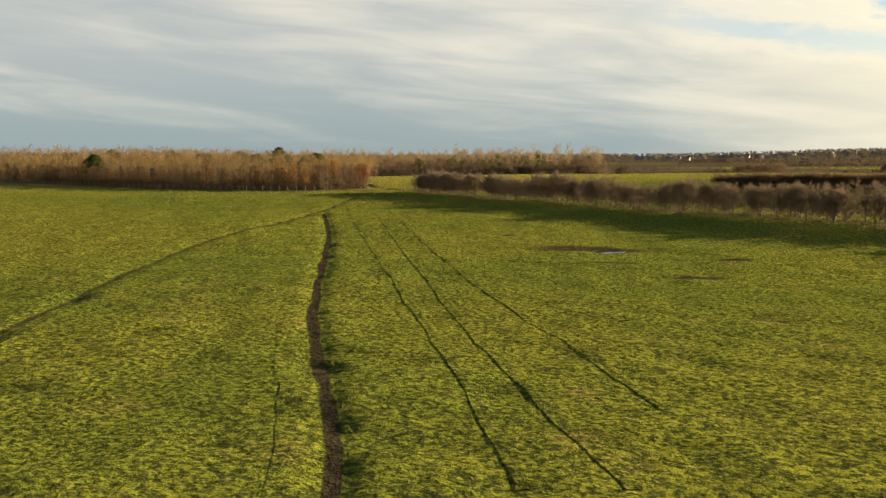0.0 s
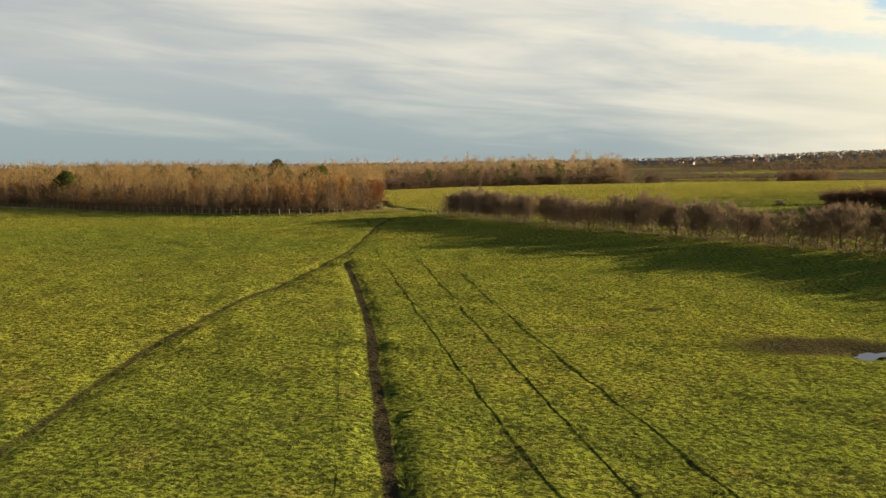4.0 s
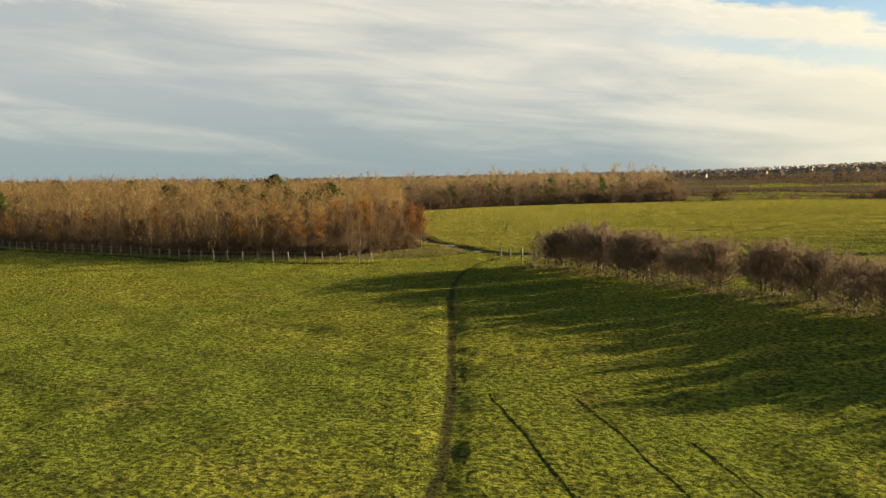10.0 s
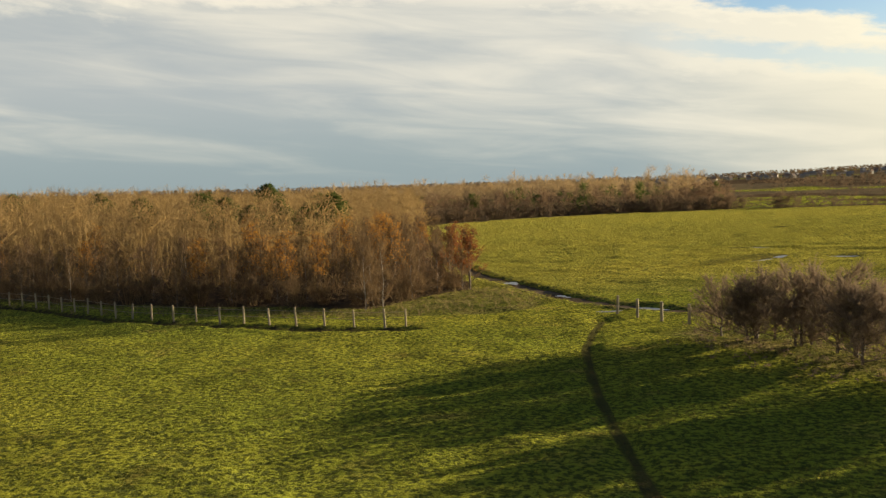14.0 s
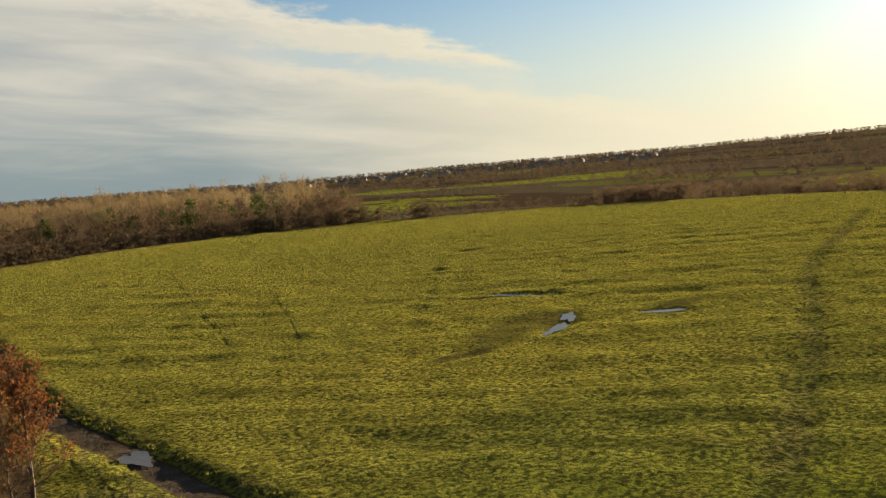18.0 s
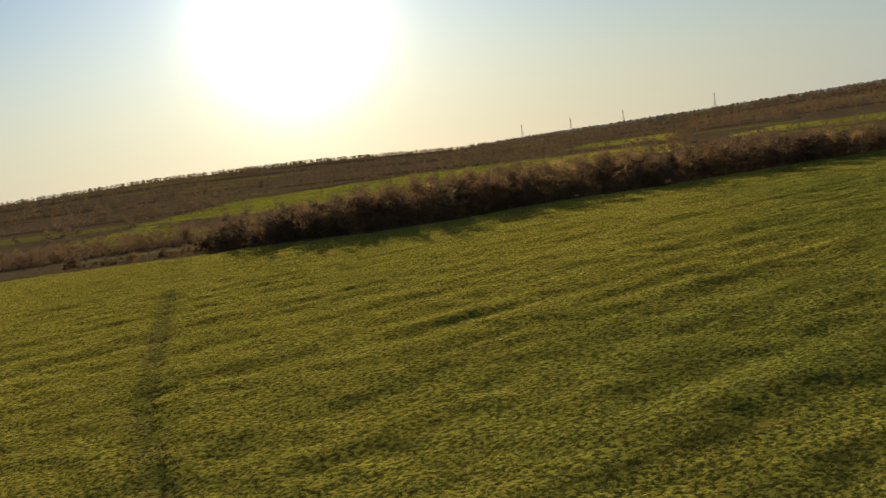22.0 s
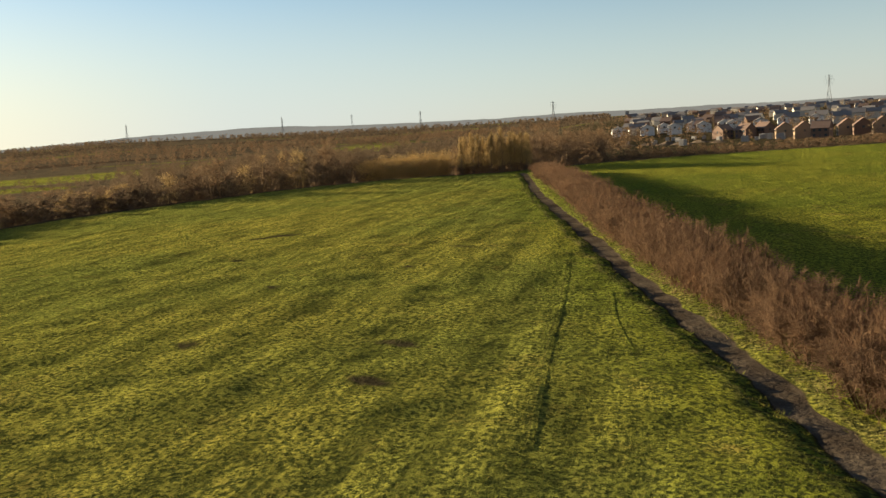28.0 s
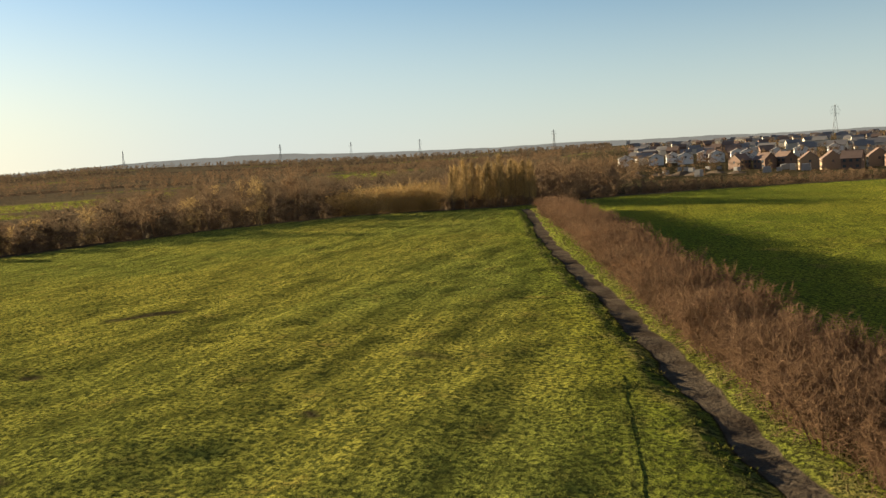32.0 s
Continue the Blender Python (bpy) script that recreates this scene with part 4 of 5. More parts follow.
# ---------------------------------------------------------------- woods farther off, grown as one mass each
def grove(name, label, places, h, wide, twig, lobes=5, n_spike=26, w_spike=0.10, low=0.15, ragged=0.25, up=0.35):
    """Many trees far off: each a few stems into rounded heads of fine twigs. h: a height, or one for each place."""
    k = Kit()
    P = np.array(places, float)
    n = len(P)
    base = terrain(P[:, 0], P[:, 1]) - 0.3
    hs = np.broadcast_to(np.asarray(h, float), (n,)) * rng.uniform(1 - ragged, 1 + ragged * 0.5, n)
    ws = np.minimum(wide, hs * 0.95) * rng.uniform(0.75, 1.25, n)
    tint = rng.random(n)
    foot = np.c_[P, base]
    # heads of the crown: lower ones far out, upper ones near the axis
    lv = np.clip(np.linspace(0.0, 1.0, lobes)[None] + rng.normal(0, 0.10, (n, lobes)), 0, 1.02)
    an = np.arange(lobes)[None] * 2.4 + rng.uniform(0, 6.28, (n, 1)) + rng.normal(0, 0.4, (n, lobes))
    out = (0.34 - 0.24 * np.clip(lv, 0, 1)) * ws[:, None] * rng.uniform(0.6, 1.3, (n, lobes))
    z = (low + 0.12 + (0.74 - low) * lv) * hs[:, None]
    heads = foot[:, None] + np.stack([np.cos(an) * out, np.sin(an) * out, z], -1)
    size = np.stack([ws * 0.34, ws * 0.34, np.minimum(ws * 0.40, hs * 0.22)], 1)[:, None] * rng.uniform(0.8, 1.2, (n, lobes, 1))
    q = unit(rng.normal(size=(n, lobes, n_spike, 3)) + np.array([0, 0, up]))
    b = heads[:, :, None] + q * size[:, :, None] * rng.uniform(0.0, 0.55, (n, lobes, n_spike, 1))
    t = heads[:, :, None] + q * size[:, :, None] * rng.uniform(0.7, 1.15, (n, lobes, n_spike, 1))
    k.spikes(b.reshape(-1, 3), t.reshape(-1, 3), w_spike * rng.uniform(0.7, 1.5, n * lobes * n_spike))
    root = np.repeat(foot[:, None], lobes, 1)
    k.spikes(root.reshape(-1, 3), heads.reshape(-1, 3), np.repeat(hs * 0.028, lobes))
    me = k.mesh(name, twig)
    set_attr(me, "tint", np.r_[np.repeat(tint, lobes * n_spike * 3), np.repeat(tint, lobes * 3)])
    return tagged(new(name, me), label, "woodland", kind="stuff")


def scatter(az0, az1, r0, r1, n, cx=40.0, cy=200.0, over=None, patch=None):
    """Places in a sector beyond the rim."""
    az = rng.uniform(az0, az1, n)
    rim = np.interp(az, RIM_AZ, RIM_R)
    r = (rim if over else 0) + np.sqrt(rng.random(n)) * (r1 - r0) + r0
    x, y = cx + np.sin(np.radians(az)) * r, cy + np.cos(np.radians(az)) * r
    ok = np.ones(n, bool)
    for poly in MEADOWS:
        ok &= ~inside(x, y, poly)
    if patch:
        ok &= vnoise(x, y, patch, 31) + 0.5 * vnoise(x, y, patch * 0.3, 32) > -0.08
    return np.c_[x, y][ok]


deep = np.array(sow(WOOD, 2.7, 20000, lambda x, y: edge_dist(x, y) >= 11 or y >= 288))
crest_z = 11.9 + 2.4 * smooth(-deep[:, 0], 35, 130)
grove("wood_interior", "massed bare tree tops of the plantation", deep, crest_z - terrain(deep[:, 0], deep[:, 1]), 4.8, TWIG_OCHRE, 5, 22, 0.075, 0.2, 0.42, 0.3)
dim = np.array(sow(WOOD, 2.3, 6000, lambda x, y: 2.5 < edge_dist(x, y) < 13 and y < 290))
grove("wood_thicket", "dense dark twigs in the shade of the plantation", dim, 4.3, 3.2, TWIG_RIM, 5, 24, 0.07, 0.0, 0.25)
# the wood on the slope below the field: heading and height of its trees
EDGE_AZ = (36, 44, 47, 49, 56, 61, 69, 76, 82.5, 87, 94.5, 97.7, 99.4, 101.3, 104, 108, 111.2, 113.5, 116)
EDGE_H = (1.0, 1.2, 3.0, 5.8, 6.8, 8.2, 7.6, 7.8, 7.2, 6.8, 5.2, 5.2, 5.0, 7.0, 7.8, 9.2, 10.8, 7.0, 5.0)


def edge_heights(pts, share=1.0):
    a_, r_ = polar(pts[:, 0], pts[:, 1])
    low = smooth(r_ - np.interp(a_, RIM_AZ, RIM_R), 6, 40)
    return np.interp(a_, EDGE_AZ, EDGE_H) * share + 1.6 * low


pts = scatter(38, 114, 0.5, 30, 520, over=1)
grove("rim_wood", "brown bare trees on the slope below the field", pts, edge_heights(pts, 0.84), 6.2, TWIG_RIM, 6, 36, 0.11, 0.16, 0.5)
pts = scatter(46, 114, 1, 40, 460, over=1)
grove("rim_wood_dark", "dark bare trees on the slope below the field", pts, edge_heights(pts, 0.82), 5.6, TWIG_HILL, 6, 40, 0.12, 0.05, 0.5)
pts = scatter(56, 113, 1, 26, 46, over=1)
grove("rim_wood_russet", "russet trees among the bare wood", pts, edge_heights(pts, 0.85), 4.6, TWIG_POPLAR, 6, 50, 0.08, 0.1, 0.3)
pts = scatter(38, 114, 0.0, 9, 420, over=1)
grove("rim_scrub", "low bramble and thorn scrub at the field's edge", pts, np.minimum(edge_heights(pts, 0.4), 2.4), 3.2, TWIG_RIM, 3, 26, 0.08, 0.0, 0.5)
grove("end_wood", "dark bare wood beyond the end of the hedge", scatter(118.5, 127, 8, 110, 330, over=1), 9.4, 6.0, TWIG_RIM, 6, 34, 0.12, 0.1, 0.3)
grove("rim_hedge", "dark thorn hedge along the far field edge", scatter(-30, 12, 1.0, 5, 260, over=1), 4.2, 4.4, TWIG_HILL, 5, 26, 0.09, 0.0, 0.3)
grove("rim_bushes", "scattered thorn bushes beyond the far field edge", scatter(12, 24, 1.5, 8, 26, over=1), 3.0, 3.6, TWIG_HILL, 5, 30, 0.09, 0.0, 0.35)
grove("rim_plantation", "young bare plantation beyond the far field edge", scatter(24.5, 31, 4, 26, 150, over=1), 4.4, 3.0, TWIG_RIM, 5, 26, 0.08, 0.0, 0.15, 0.8)
grove("poplar_wood", "tall bare poplars on the skyline", scatter(-21, 9, 270, 430, 800), 18.0, 7.5, TWIG_PALE, 7, 32, 0.11, 0.2, 0.16, 0.9)
grove("poplar_fringe", "mixed brown trees in front of the poplars", scatter(-21, 9, 203, 280, 420), 9.5, 6.5, TWIG_RIM, 6, 30, 0.12, 0.05, 0.4)
grove("pine_belt", "dark pines at the end of the poplar wood", np.concatenate([scatter(4, 11, 360, 440, 60), scatter(-20, 8, 215, 290, 64)]), 9.5, 5.5, NEEDLE, 6, 40, 0.22, 0.05, 0.3)
grove("dark_plantation", "bare dark plantation beyond the rim", scatter(36, 58, 330, 375, 220), 7, 6, TWIG_RIM, 5, 24, 0.16, 0.05)


foot_ = along(HEDGE_GATE, 0.55)
foot_ = np.concatenate([foot_ + np.array([-1.0, -0.5]) * rng.uniform(0.8, 4.6, (len(foot_), 1)) + rng.normal(0, 0.4, foot_.shape) for q in range(2)])
grove("hedge_brush", "dead brush and bramble along the foot of the field hedge", foot_, 0.75, 1.6, TWIG_THORN, 3, 14, 0.045, 0.0, 0.5)


def row_of(az0, az1, r0, r1, gap_m, jitter=3.0):
    """A hedgerow between two headings and distances."""
    a, b = (np.array([40 + r * math.sin(radians(z)), 200 + r * math.cos(radians(z))]) for z, r in ((az0, r0), (az1, r1)))
    n = max(2, int(np.hypot(*(b - a)) / gap_m))
    s = np.sort(rng.random(n))[:, None]
    return a + (b - a) * s + rng.normal(0, jitter, (n, 2))


ROWS_FAR = [(9, 24, 372, 470, 4.5), (10, 22, 600, 640, 6), (20, 36, 690, 700, 6), (14, 36, 860, 850, 7), (22, 37, 1150, 1170, 7), (44, 56, 505, 480, 7), (43, 57, 430, 375, 8),
            (50, 64, 700, 610, 6), (56, 84, 1000, 900, 5), (60, 84, 1100, 1000, 6), (66, 84, 560, 640, 6), (76, 103, 1400, 1150, 6), (86, 103, 840, 920, 5), (88, 96, 640, 660, 4),
            (88, 97, 770, 740, 6), (97, 104, 1000, 1050, 6), (104, 114, 1040, 1060, 6), (80, 104, 700, 740, 4)]
grove("field_hedgerow", "scattered hedgerow bushes between far fields", np.concatenate([row_of(*r) for r in ROWS_FAR]), 5.2, 6.5, TWIG_HILL, 4, 16, 0.32, 0.0, 0.4)
grove("valley_wood", "bare brown woodland across the valley", np.concatenate([scatter(84, 123, 1120, 1800, 1300), scatter(-50, -19, 480, 900, 700)]), 10.0, 11, TWIG_RIM, 4, 18, 0.55, 0.0, 0.3, 0.4)
grove("valley_scrub", "brown scrub woodland below the field corner", scatter(97, 123, 250, 1050, 1700), 9.5, 9, TWIG_HILL, 5, 20, 0.30, 0.0, 0.35)
grove("estate_scrub", "brown scrub between the field and the estate", np.concatenate([scatter(119, 152, 0.5, 14, 330, over=1), scatter(122, 152, 10, 70, 300, over=1)]), 2.6, 4.6, TWIG_RIM, 4, 24, 0.13, 0.0, 0.5)
hill = np.concatenate([scatter(-12, 126, 1150, 3000, 8600, patch=260), scatter(-62, -12, 900, 3000, 900)])
haz, hr = polar(hill[:, 0], hill[:, 1])
hill = hill[~((haz > 10) & (haz < 42) & (hr > 1500) & (hr < 2450) & (rng.random(len(hill)) < 0.65))]
grove("hill_wood", "distant wooded hillside", hill, 11.0, 20, TWIG_HILL, 3, 9, 2.4, 0.0, 0.4)
grove("slope_wood", "brown woodland on the lower slopes", np.concatenate([scatter(18, 84, 780, 1500, 2100, patch=180), scatter(34, 84, 480, 900, 520, patch=120)]), 8.5, 12, TWIG_HILL, 4, 14, 0.7, 0.0, 0.35)
grove("skyline_wood", "trees along the crest of the far hills", scatter(-30, 90, 2850, 3250, 1900), 10, 26, TWIG_HILL, 3, 9, 3.0, 0.0, 0.5)
poplar = [tree("poplar_tree", "tall bare poplar with upright pale branches", h, TWIG_POPLAR, group="poplars at the path end", rise=1.05, reach=0.22, n_limbs=20, r0=0.009 * h, twig_w=0.035) for h in (8.5, 7.8)]
for x, y in sow([(226, 95), (219, 81), (238, 70), (247, 84)], 2.1, 1200):
    stand(poplar, x, y)
drop(*poplar)
willow = [shrub("willow_bush", "low rounded willow bush with tawny leaves", 4.2, 5.0, TWIG_POPLAR, "willow bushes", 9, leaf=LEAF_WILLOW, n_leaf=700, category="shrub")]
for x, y in sow([(240, 112), (233, 95), (257, 83), (265, 103)], 3.6, 600):
    stand(willow, x, y, rng.uniform(1.1, 1.45))
drop(*willow)


# ---------------------------------------------------------------- houses
def gable_roof(k, w_, d, z, rise, over=0.35, t=0.18):
    """A pitched roof with thickness; the ridge runs along x."""
    x0, x1, y0, y1 = -w_ / 2 - over, w_ / 2 + over, -d / 2 - over, d / 2 + over
    low = z - over * rise / (d / 2)
    top = np.array([(x0, y0, low), (x1, y0, low), (x1, 0, z + rise), (x0, 0, z + rise), (x1, y1, low), (x0, y1, low)], float)
    V = np.r_[top + np.array([0, 0, t]), top]
    k.add(V, [(0, 1, 2, 3), (3, 2, 4, 5), (6, 9, 8, 7), (9, 11, 10, 8), (0, 6, 7, 1), (5, 4, 10, 11), (1, 7, 8, 2), (2, 8, 10, 4), (0, 3, 9, 6), (3, 5, 11, 9)])


def house(name, label, w_, d, h, rise, wall, roof, detail=True, group="houses of the estate"):
    t = empty(name, label, "house", group)
    k = Kit()
    k.box((-w_ / 2, -d / 2, -3.0), (w_ / 2, d / 2, h))
    for s in (-1, 1):
        x = s * w_ / 2
        k.add([(x, -d / 2, h), (x, d / 2, h), (x, 0, h + rise)], [(0, 1, 2)] if s > 0 else [(0, 2, 1)])
    part("wall", k, wall, t)
    k = Kit()
    gable_roof(k, w_, d, h, rise)
    part("roof", k, roof, t)
    if detail:
        k = Kit()
        k.box((w_ * 0.28, -0.4, h + rise * 0.55), (w_ * 0.28 + 0.8, 0.4, h + rise + 1.0))
        k.box((w_ * 0.28 + 0.2, -0.15, h + rise + 1.0), (w_ * 0.28 + 0.5, 0.15, h + rise + 1.35))
        part("chimney", k, BRICK_RED, t)
        for sy in (-1, 1):
            y = sy * d / 2
            for i, x in enumerate(np.linspace(-w_ / 2 + 1.5, w_ / 2 - 1.5, 3)):
                for z in (1.0, 3.5):
                    if i == 1 and z < 2:
                        k = Kit()
                        k.box((x - 0.5, y - 0.06, 0.0), (x + 0.5, y + 0.06, 2.1))
                        part("door", k, DOOR, t)
                        continue
                    k = Kit()
                    k.box((x - 0.65, y - 0.05, z), (x + 0.65, y + 0.05, z + 1.2))
                    part("window", k, GLASS, t)
        for sx in (-1, 1):
            x = sx * w_ / 2
            k = Kit()
            k.box((x - 0.05, -0.6, 3.5), (x + 0.05, 0.6, 4.7))
            part("window", k, GLASS, t)
    return t


def far_spot(az, r, cx=40.0, cy=200.0):
    return cx + r * math.sin(radians(az)), cy + r * math.cos(radians(az))


def settle(src, az, r, turn, base=None, scale=1.0):
    x, y = far_spot(az, r)
    src.scale = (1, 1, 1)
    z = float(terrain(np.array([x]), np.array([y]))[0]) if base is None else base
    ob = copy_thing(src, pose(x, y, z, 0, 0, turn))
    ob.scale = (scale, scale, scale)
    return ob


white = house("white_house", "white rendered two-storey house with a shallow grey roof", 9.5, 8.5, 5.0, 1.9, RENDER_WHITE, ROOF_GREY)
brick = house("brick_house", "red brick two-storey house with a steep brown roof", 8.5, 9.0, 5.2, 3.4, BRICK_RED, ROOF_BROWN)
buff = house("buff_house", "buff brick house with sunlit gable and brown roof", 8.0, 9.5, 5.2, 3.6, BRICK_BUFF, ROOF_BROWN)
END = (71.4, 169.8)


def from_end(az, r):
    """Heading and distance from the field's corner, as those from (40, 200)."""
    x, y = far_spot(az, r, *END)
    a_, r_ = polar(np.array([x]), np.array([y]))
    return float(a_[0]), float(r_[0])


for az, r in ((126.6, 522), (128.4, 526), (130.1, 520), (131.9, 522), (133.7, 525), (135.3, 520), (127.6, 566), (129.4, 570), (131.2, 562), (133.1, 566), (136.6, 560), (138.4, 566)):
    settle(white, *from_end(az, r), 90 - az + 4, scale=0.92)
for src, az, r, turn in ((brick, 133.2, 436, 92), (brick, 134.6, 432, 2), (brick, 135.7, 436, 2), (buff, 137.0, 400, -40), (buff, 138.2, 378, -40), (brick, 139.3, 366, 30), (buff, 140.6, 395, -42),
                         (brick, 141.5, 388, -44), (buff, 142.6, 384, -44), (brick, 143.8, 372, 20), (brick, 146.0, 380, 40), (buff, 148.0, 390, -40)):
    settle(src, *from_end(az, r), turn, scale=0.80)
drop(white, brick, buff)
plain_kinds = [house("estate_house", "small distant house with pale walls and a tiled roof", 9, 8, 4.8, 2.4, HOUSE_FAR, ROOF_GREY, False),
               house("estate_house", "small distant brick house with a tiled roof", 9, 8, 4.8, 2.8, BRICK_RED, ROOF_BROWN, False),
               house("estate_house", "small distant house with buff walls and a tiled roof", 10, 8, 4.8, 2.6, HOUSE_FAR, ROOF_GREY, False)]
town, r, ring = [], 585.0, 0
while r < 1900:
    az = 127.0 + rng.random() * 1.5
    while az < 152:
        town.append((az, r + rng.normal(0, 6), rng.uniform(20, 60)))
        az += math.degrees((14.0 + rng.exponential(8) + ring * 1.0) / r)
    ring += 1
    r += 40 + ring * 7
for az, r, turn in town[:220]:
    settle(plain_kinds[int(rng.integers(3))], az, r, turn, scale=rng.uniform(0.85, 1.1))
walls, roofs = Kit(), Kit()
for az, r, turn in town[220:]:
    x, y = far_spot(az, r)
    m4 = pose(x, y, float(terrain(x, y)), 0, 0, turn)
    walls.box((-4.5, -4, -3), (4.5, 4, 4.8), m4)
    k = Kit()
    gable_roof(k, 9, 8, 4.8, 2.6)
    v = np.concatenate(k.v)
    roofs.add(v @ np.asarray(m4.to_3x3()).T + np.asarray(m4.translation), np.concatenate(k.f))
for nm, kit, mat in (("town_walls", walls, HOUSE_FAR), ("town_roofs", roofs, ROOF_GREY)) if walls.v else ():
    tagged(new(nm, kit.mesh(nm, mat)), "crowded small houses of the far town", "town", kind="stuff")
grove("town_trees", "bare garden trees between the houses", np.concatenate([scatter(123, 152, 560, 1900, 900), scatter(126, 152, 400, 600, 150), scatter(121, 128, 300, 560, 200)]), 6.2, 7, TWIG_RIM, 4, 18, 0.30, 0.0, 0.45)
hill_kinds = [house("hill_house", "tiny pale house among trees on the far ridge", 9, 8, 5, 3, HOUSE_HILL, ROOF_BROWN, False, "houses on the far ridge"),
              house("hill_house", "tiny brick house among trees on the far ridge", 10, 8, 5, 3, HOUSE_HILL, ROOF_GREY, False, "houses on the far ridge")]
for i in range(150):
    settle(hill_kinds[i % 2], rng.uniform(12, 38), rng.uniform(1750, 2350), rng.uniform(-40, 40), scale=rng.uniform(0.8, 1.1))
drop(*plain_kinds, *hill_kinds)

# heaps of spoil on the building site before the estate
def spoil_heap(x, y, rx, ry, h, seed):
    m, rings = 18, 6
    a_ = np.arange(m) * 2 * np.pi / m
    V_ = []
    for q in range(rings):
        u = q / rings
        rr = (1 - u) * (1 + 0.5 * vnoise(np.cos(a_) * 3 + seed, np.sin(a_) * 3 + u * 4, 1.0, seed))
        V_.append(np.c_[x + np.cos(a_) * rr * rx, y + np.sin(a_) * rr * ry, float(terrain(x, y)) - 0.4 + h * (u ** 0.8) * (1 + 0.6 * vnoise(np.cos(a_) * 4, np.sin(a_) * 4 + seed, 1.0, seed + 3))])
    V_.append(np.array([[x, y, float(terrain(x, y)) + h * 0.8]]))
    V_ = np.concatenate(V_)
    i_ = np.arange(m)
    j_ = (i_ + 1) % m
    F_ = []
    for q in range(rings - 1):
        F_ += [np.stack([q * m + i_, q * m + j_, (q + 1) * m + i_], 1), np.stack([q * m + j_, (q + 1) * m + j_, (q + 1) * m + i_], 1)]
    F_.append(np.stack([(rings - 1) * m + i_, (rings - 1) * m + j_, np.full(m, rings * m)], 1))
    k_ = Kit()
    k_.add(V_, np.concatenate(F_))
    tagged(new("earth_mound", k_.mesh("earth_mound", RUBBLE)), "mound of brown earth on the building site", "mound", "mounds of earth")


for q, (az, r, rx, ry, h) in enumerate(((128.5, 420, 6, 4, 1.6), (129.8, 408, 9, 5, 2.3), (130.8, 400, 7, 5, 1.9), (127.2, 425, 6, 4, 1.3), (131.9, 415, 8, 4, 1.4), (133.0, 395, 6, 4, 1.4))):
    spoil_heap(*far_spot(az, r, *END), rx, ry, h, q + 1)

# stacks of blocks on pallets, between the mounds
stack = empty("block_stack", "stack of pale concrete blocks on a timber pallet", "building material", "stacks on the building site")
for x in (-0.9, 0.0, 0.9):
    k = Kit()
    k.box((x - 0.12, -0.7, -0.3), (x + 0.12, 0.7, 0.15))
    part("bearer", k, POST, stack)
for z in range(4):
    k = Kit()
    k.box((-1.15 + 0.03 * z, -0.75, 0.15 + 0.45 * z), (1.15 - 0.04 * z, 0.75, 0.57 + 0.45 * z))
    part("block_course", k, CONCRETE, stack)
for q in range(26):
    az, r = from_end(rng.uniform(127.0, 138.0), rng.uniform(372, 470))
    settle(stack, az, r, rng.uniform(0, 180), scale=rng.uniform(0.8, 1.5))
drop(stack)

# long low sheds and the tower block far off
for nm, lab, az, r, turn, size, mat in (("warehouse", "long pale warehouse catching the sun", 125.0, 2300, 30, (42, 16, 4), SHED), ("warehouse", "long pale warehouse catching the sun", 127.6, 2350, 32, (36, 16, 4), SHED),
                                        ("farm_building", "pale flat building beyond the wood", -32.2, 585, 20, (26, 12, 5), SHED), ("tower_block", "distant tower block on the skyline", 126.9, 3100, 30, (9, 9, 13), CONCRETE),
                                        ("works_building", "dark flat works building on the skyline", 82.4, 2450, 0, (42, 18, 12), CONCRETE), ("works_building", "dark flat works building on the skyline", 61.5, 2600, 30, (30, 14, 5), CONCRETE)):
    k = Kit()
    a, b, c = size
    k.box((-a / 2, -b / 2, -4), (a / 2, b / 2, c))
    k.box((-a / 2 - 0.4, -b / 2 - 0.4, c), (a / 2 + 0.4, b / 2 + 0.4, c + 0.6))
    ob = new(nm, k.mesh(nm, mat))
    x, y = far_spot(az, r)
    ob.matrix_world = pose(x, y, float(terrain(np.array([x]), np.array([y]))[0]), 0, 0, turn)
    tagged(ob, lab, "building")


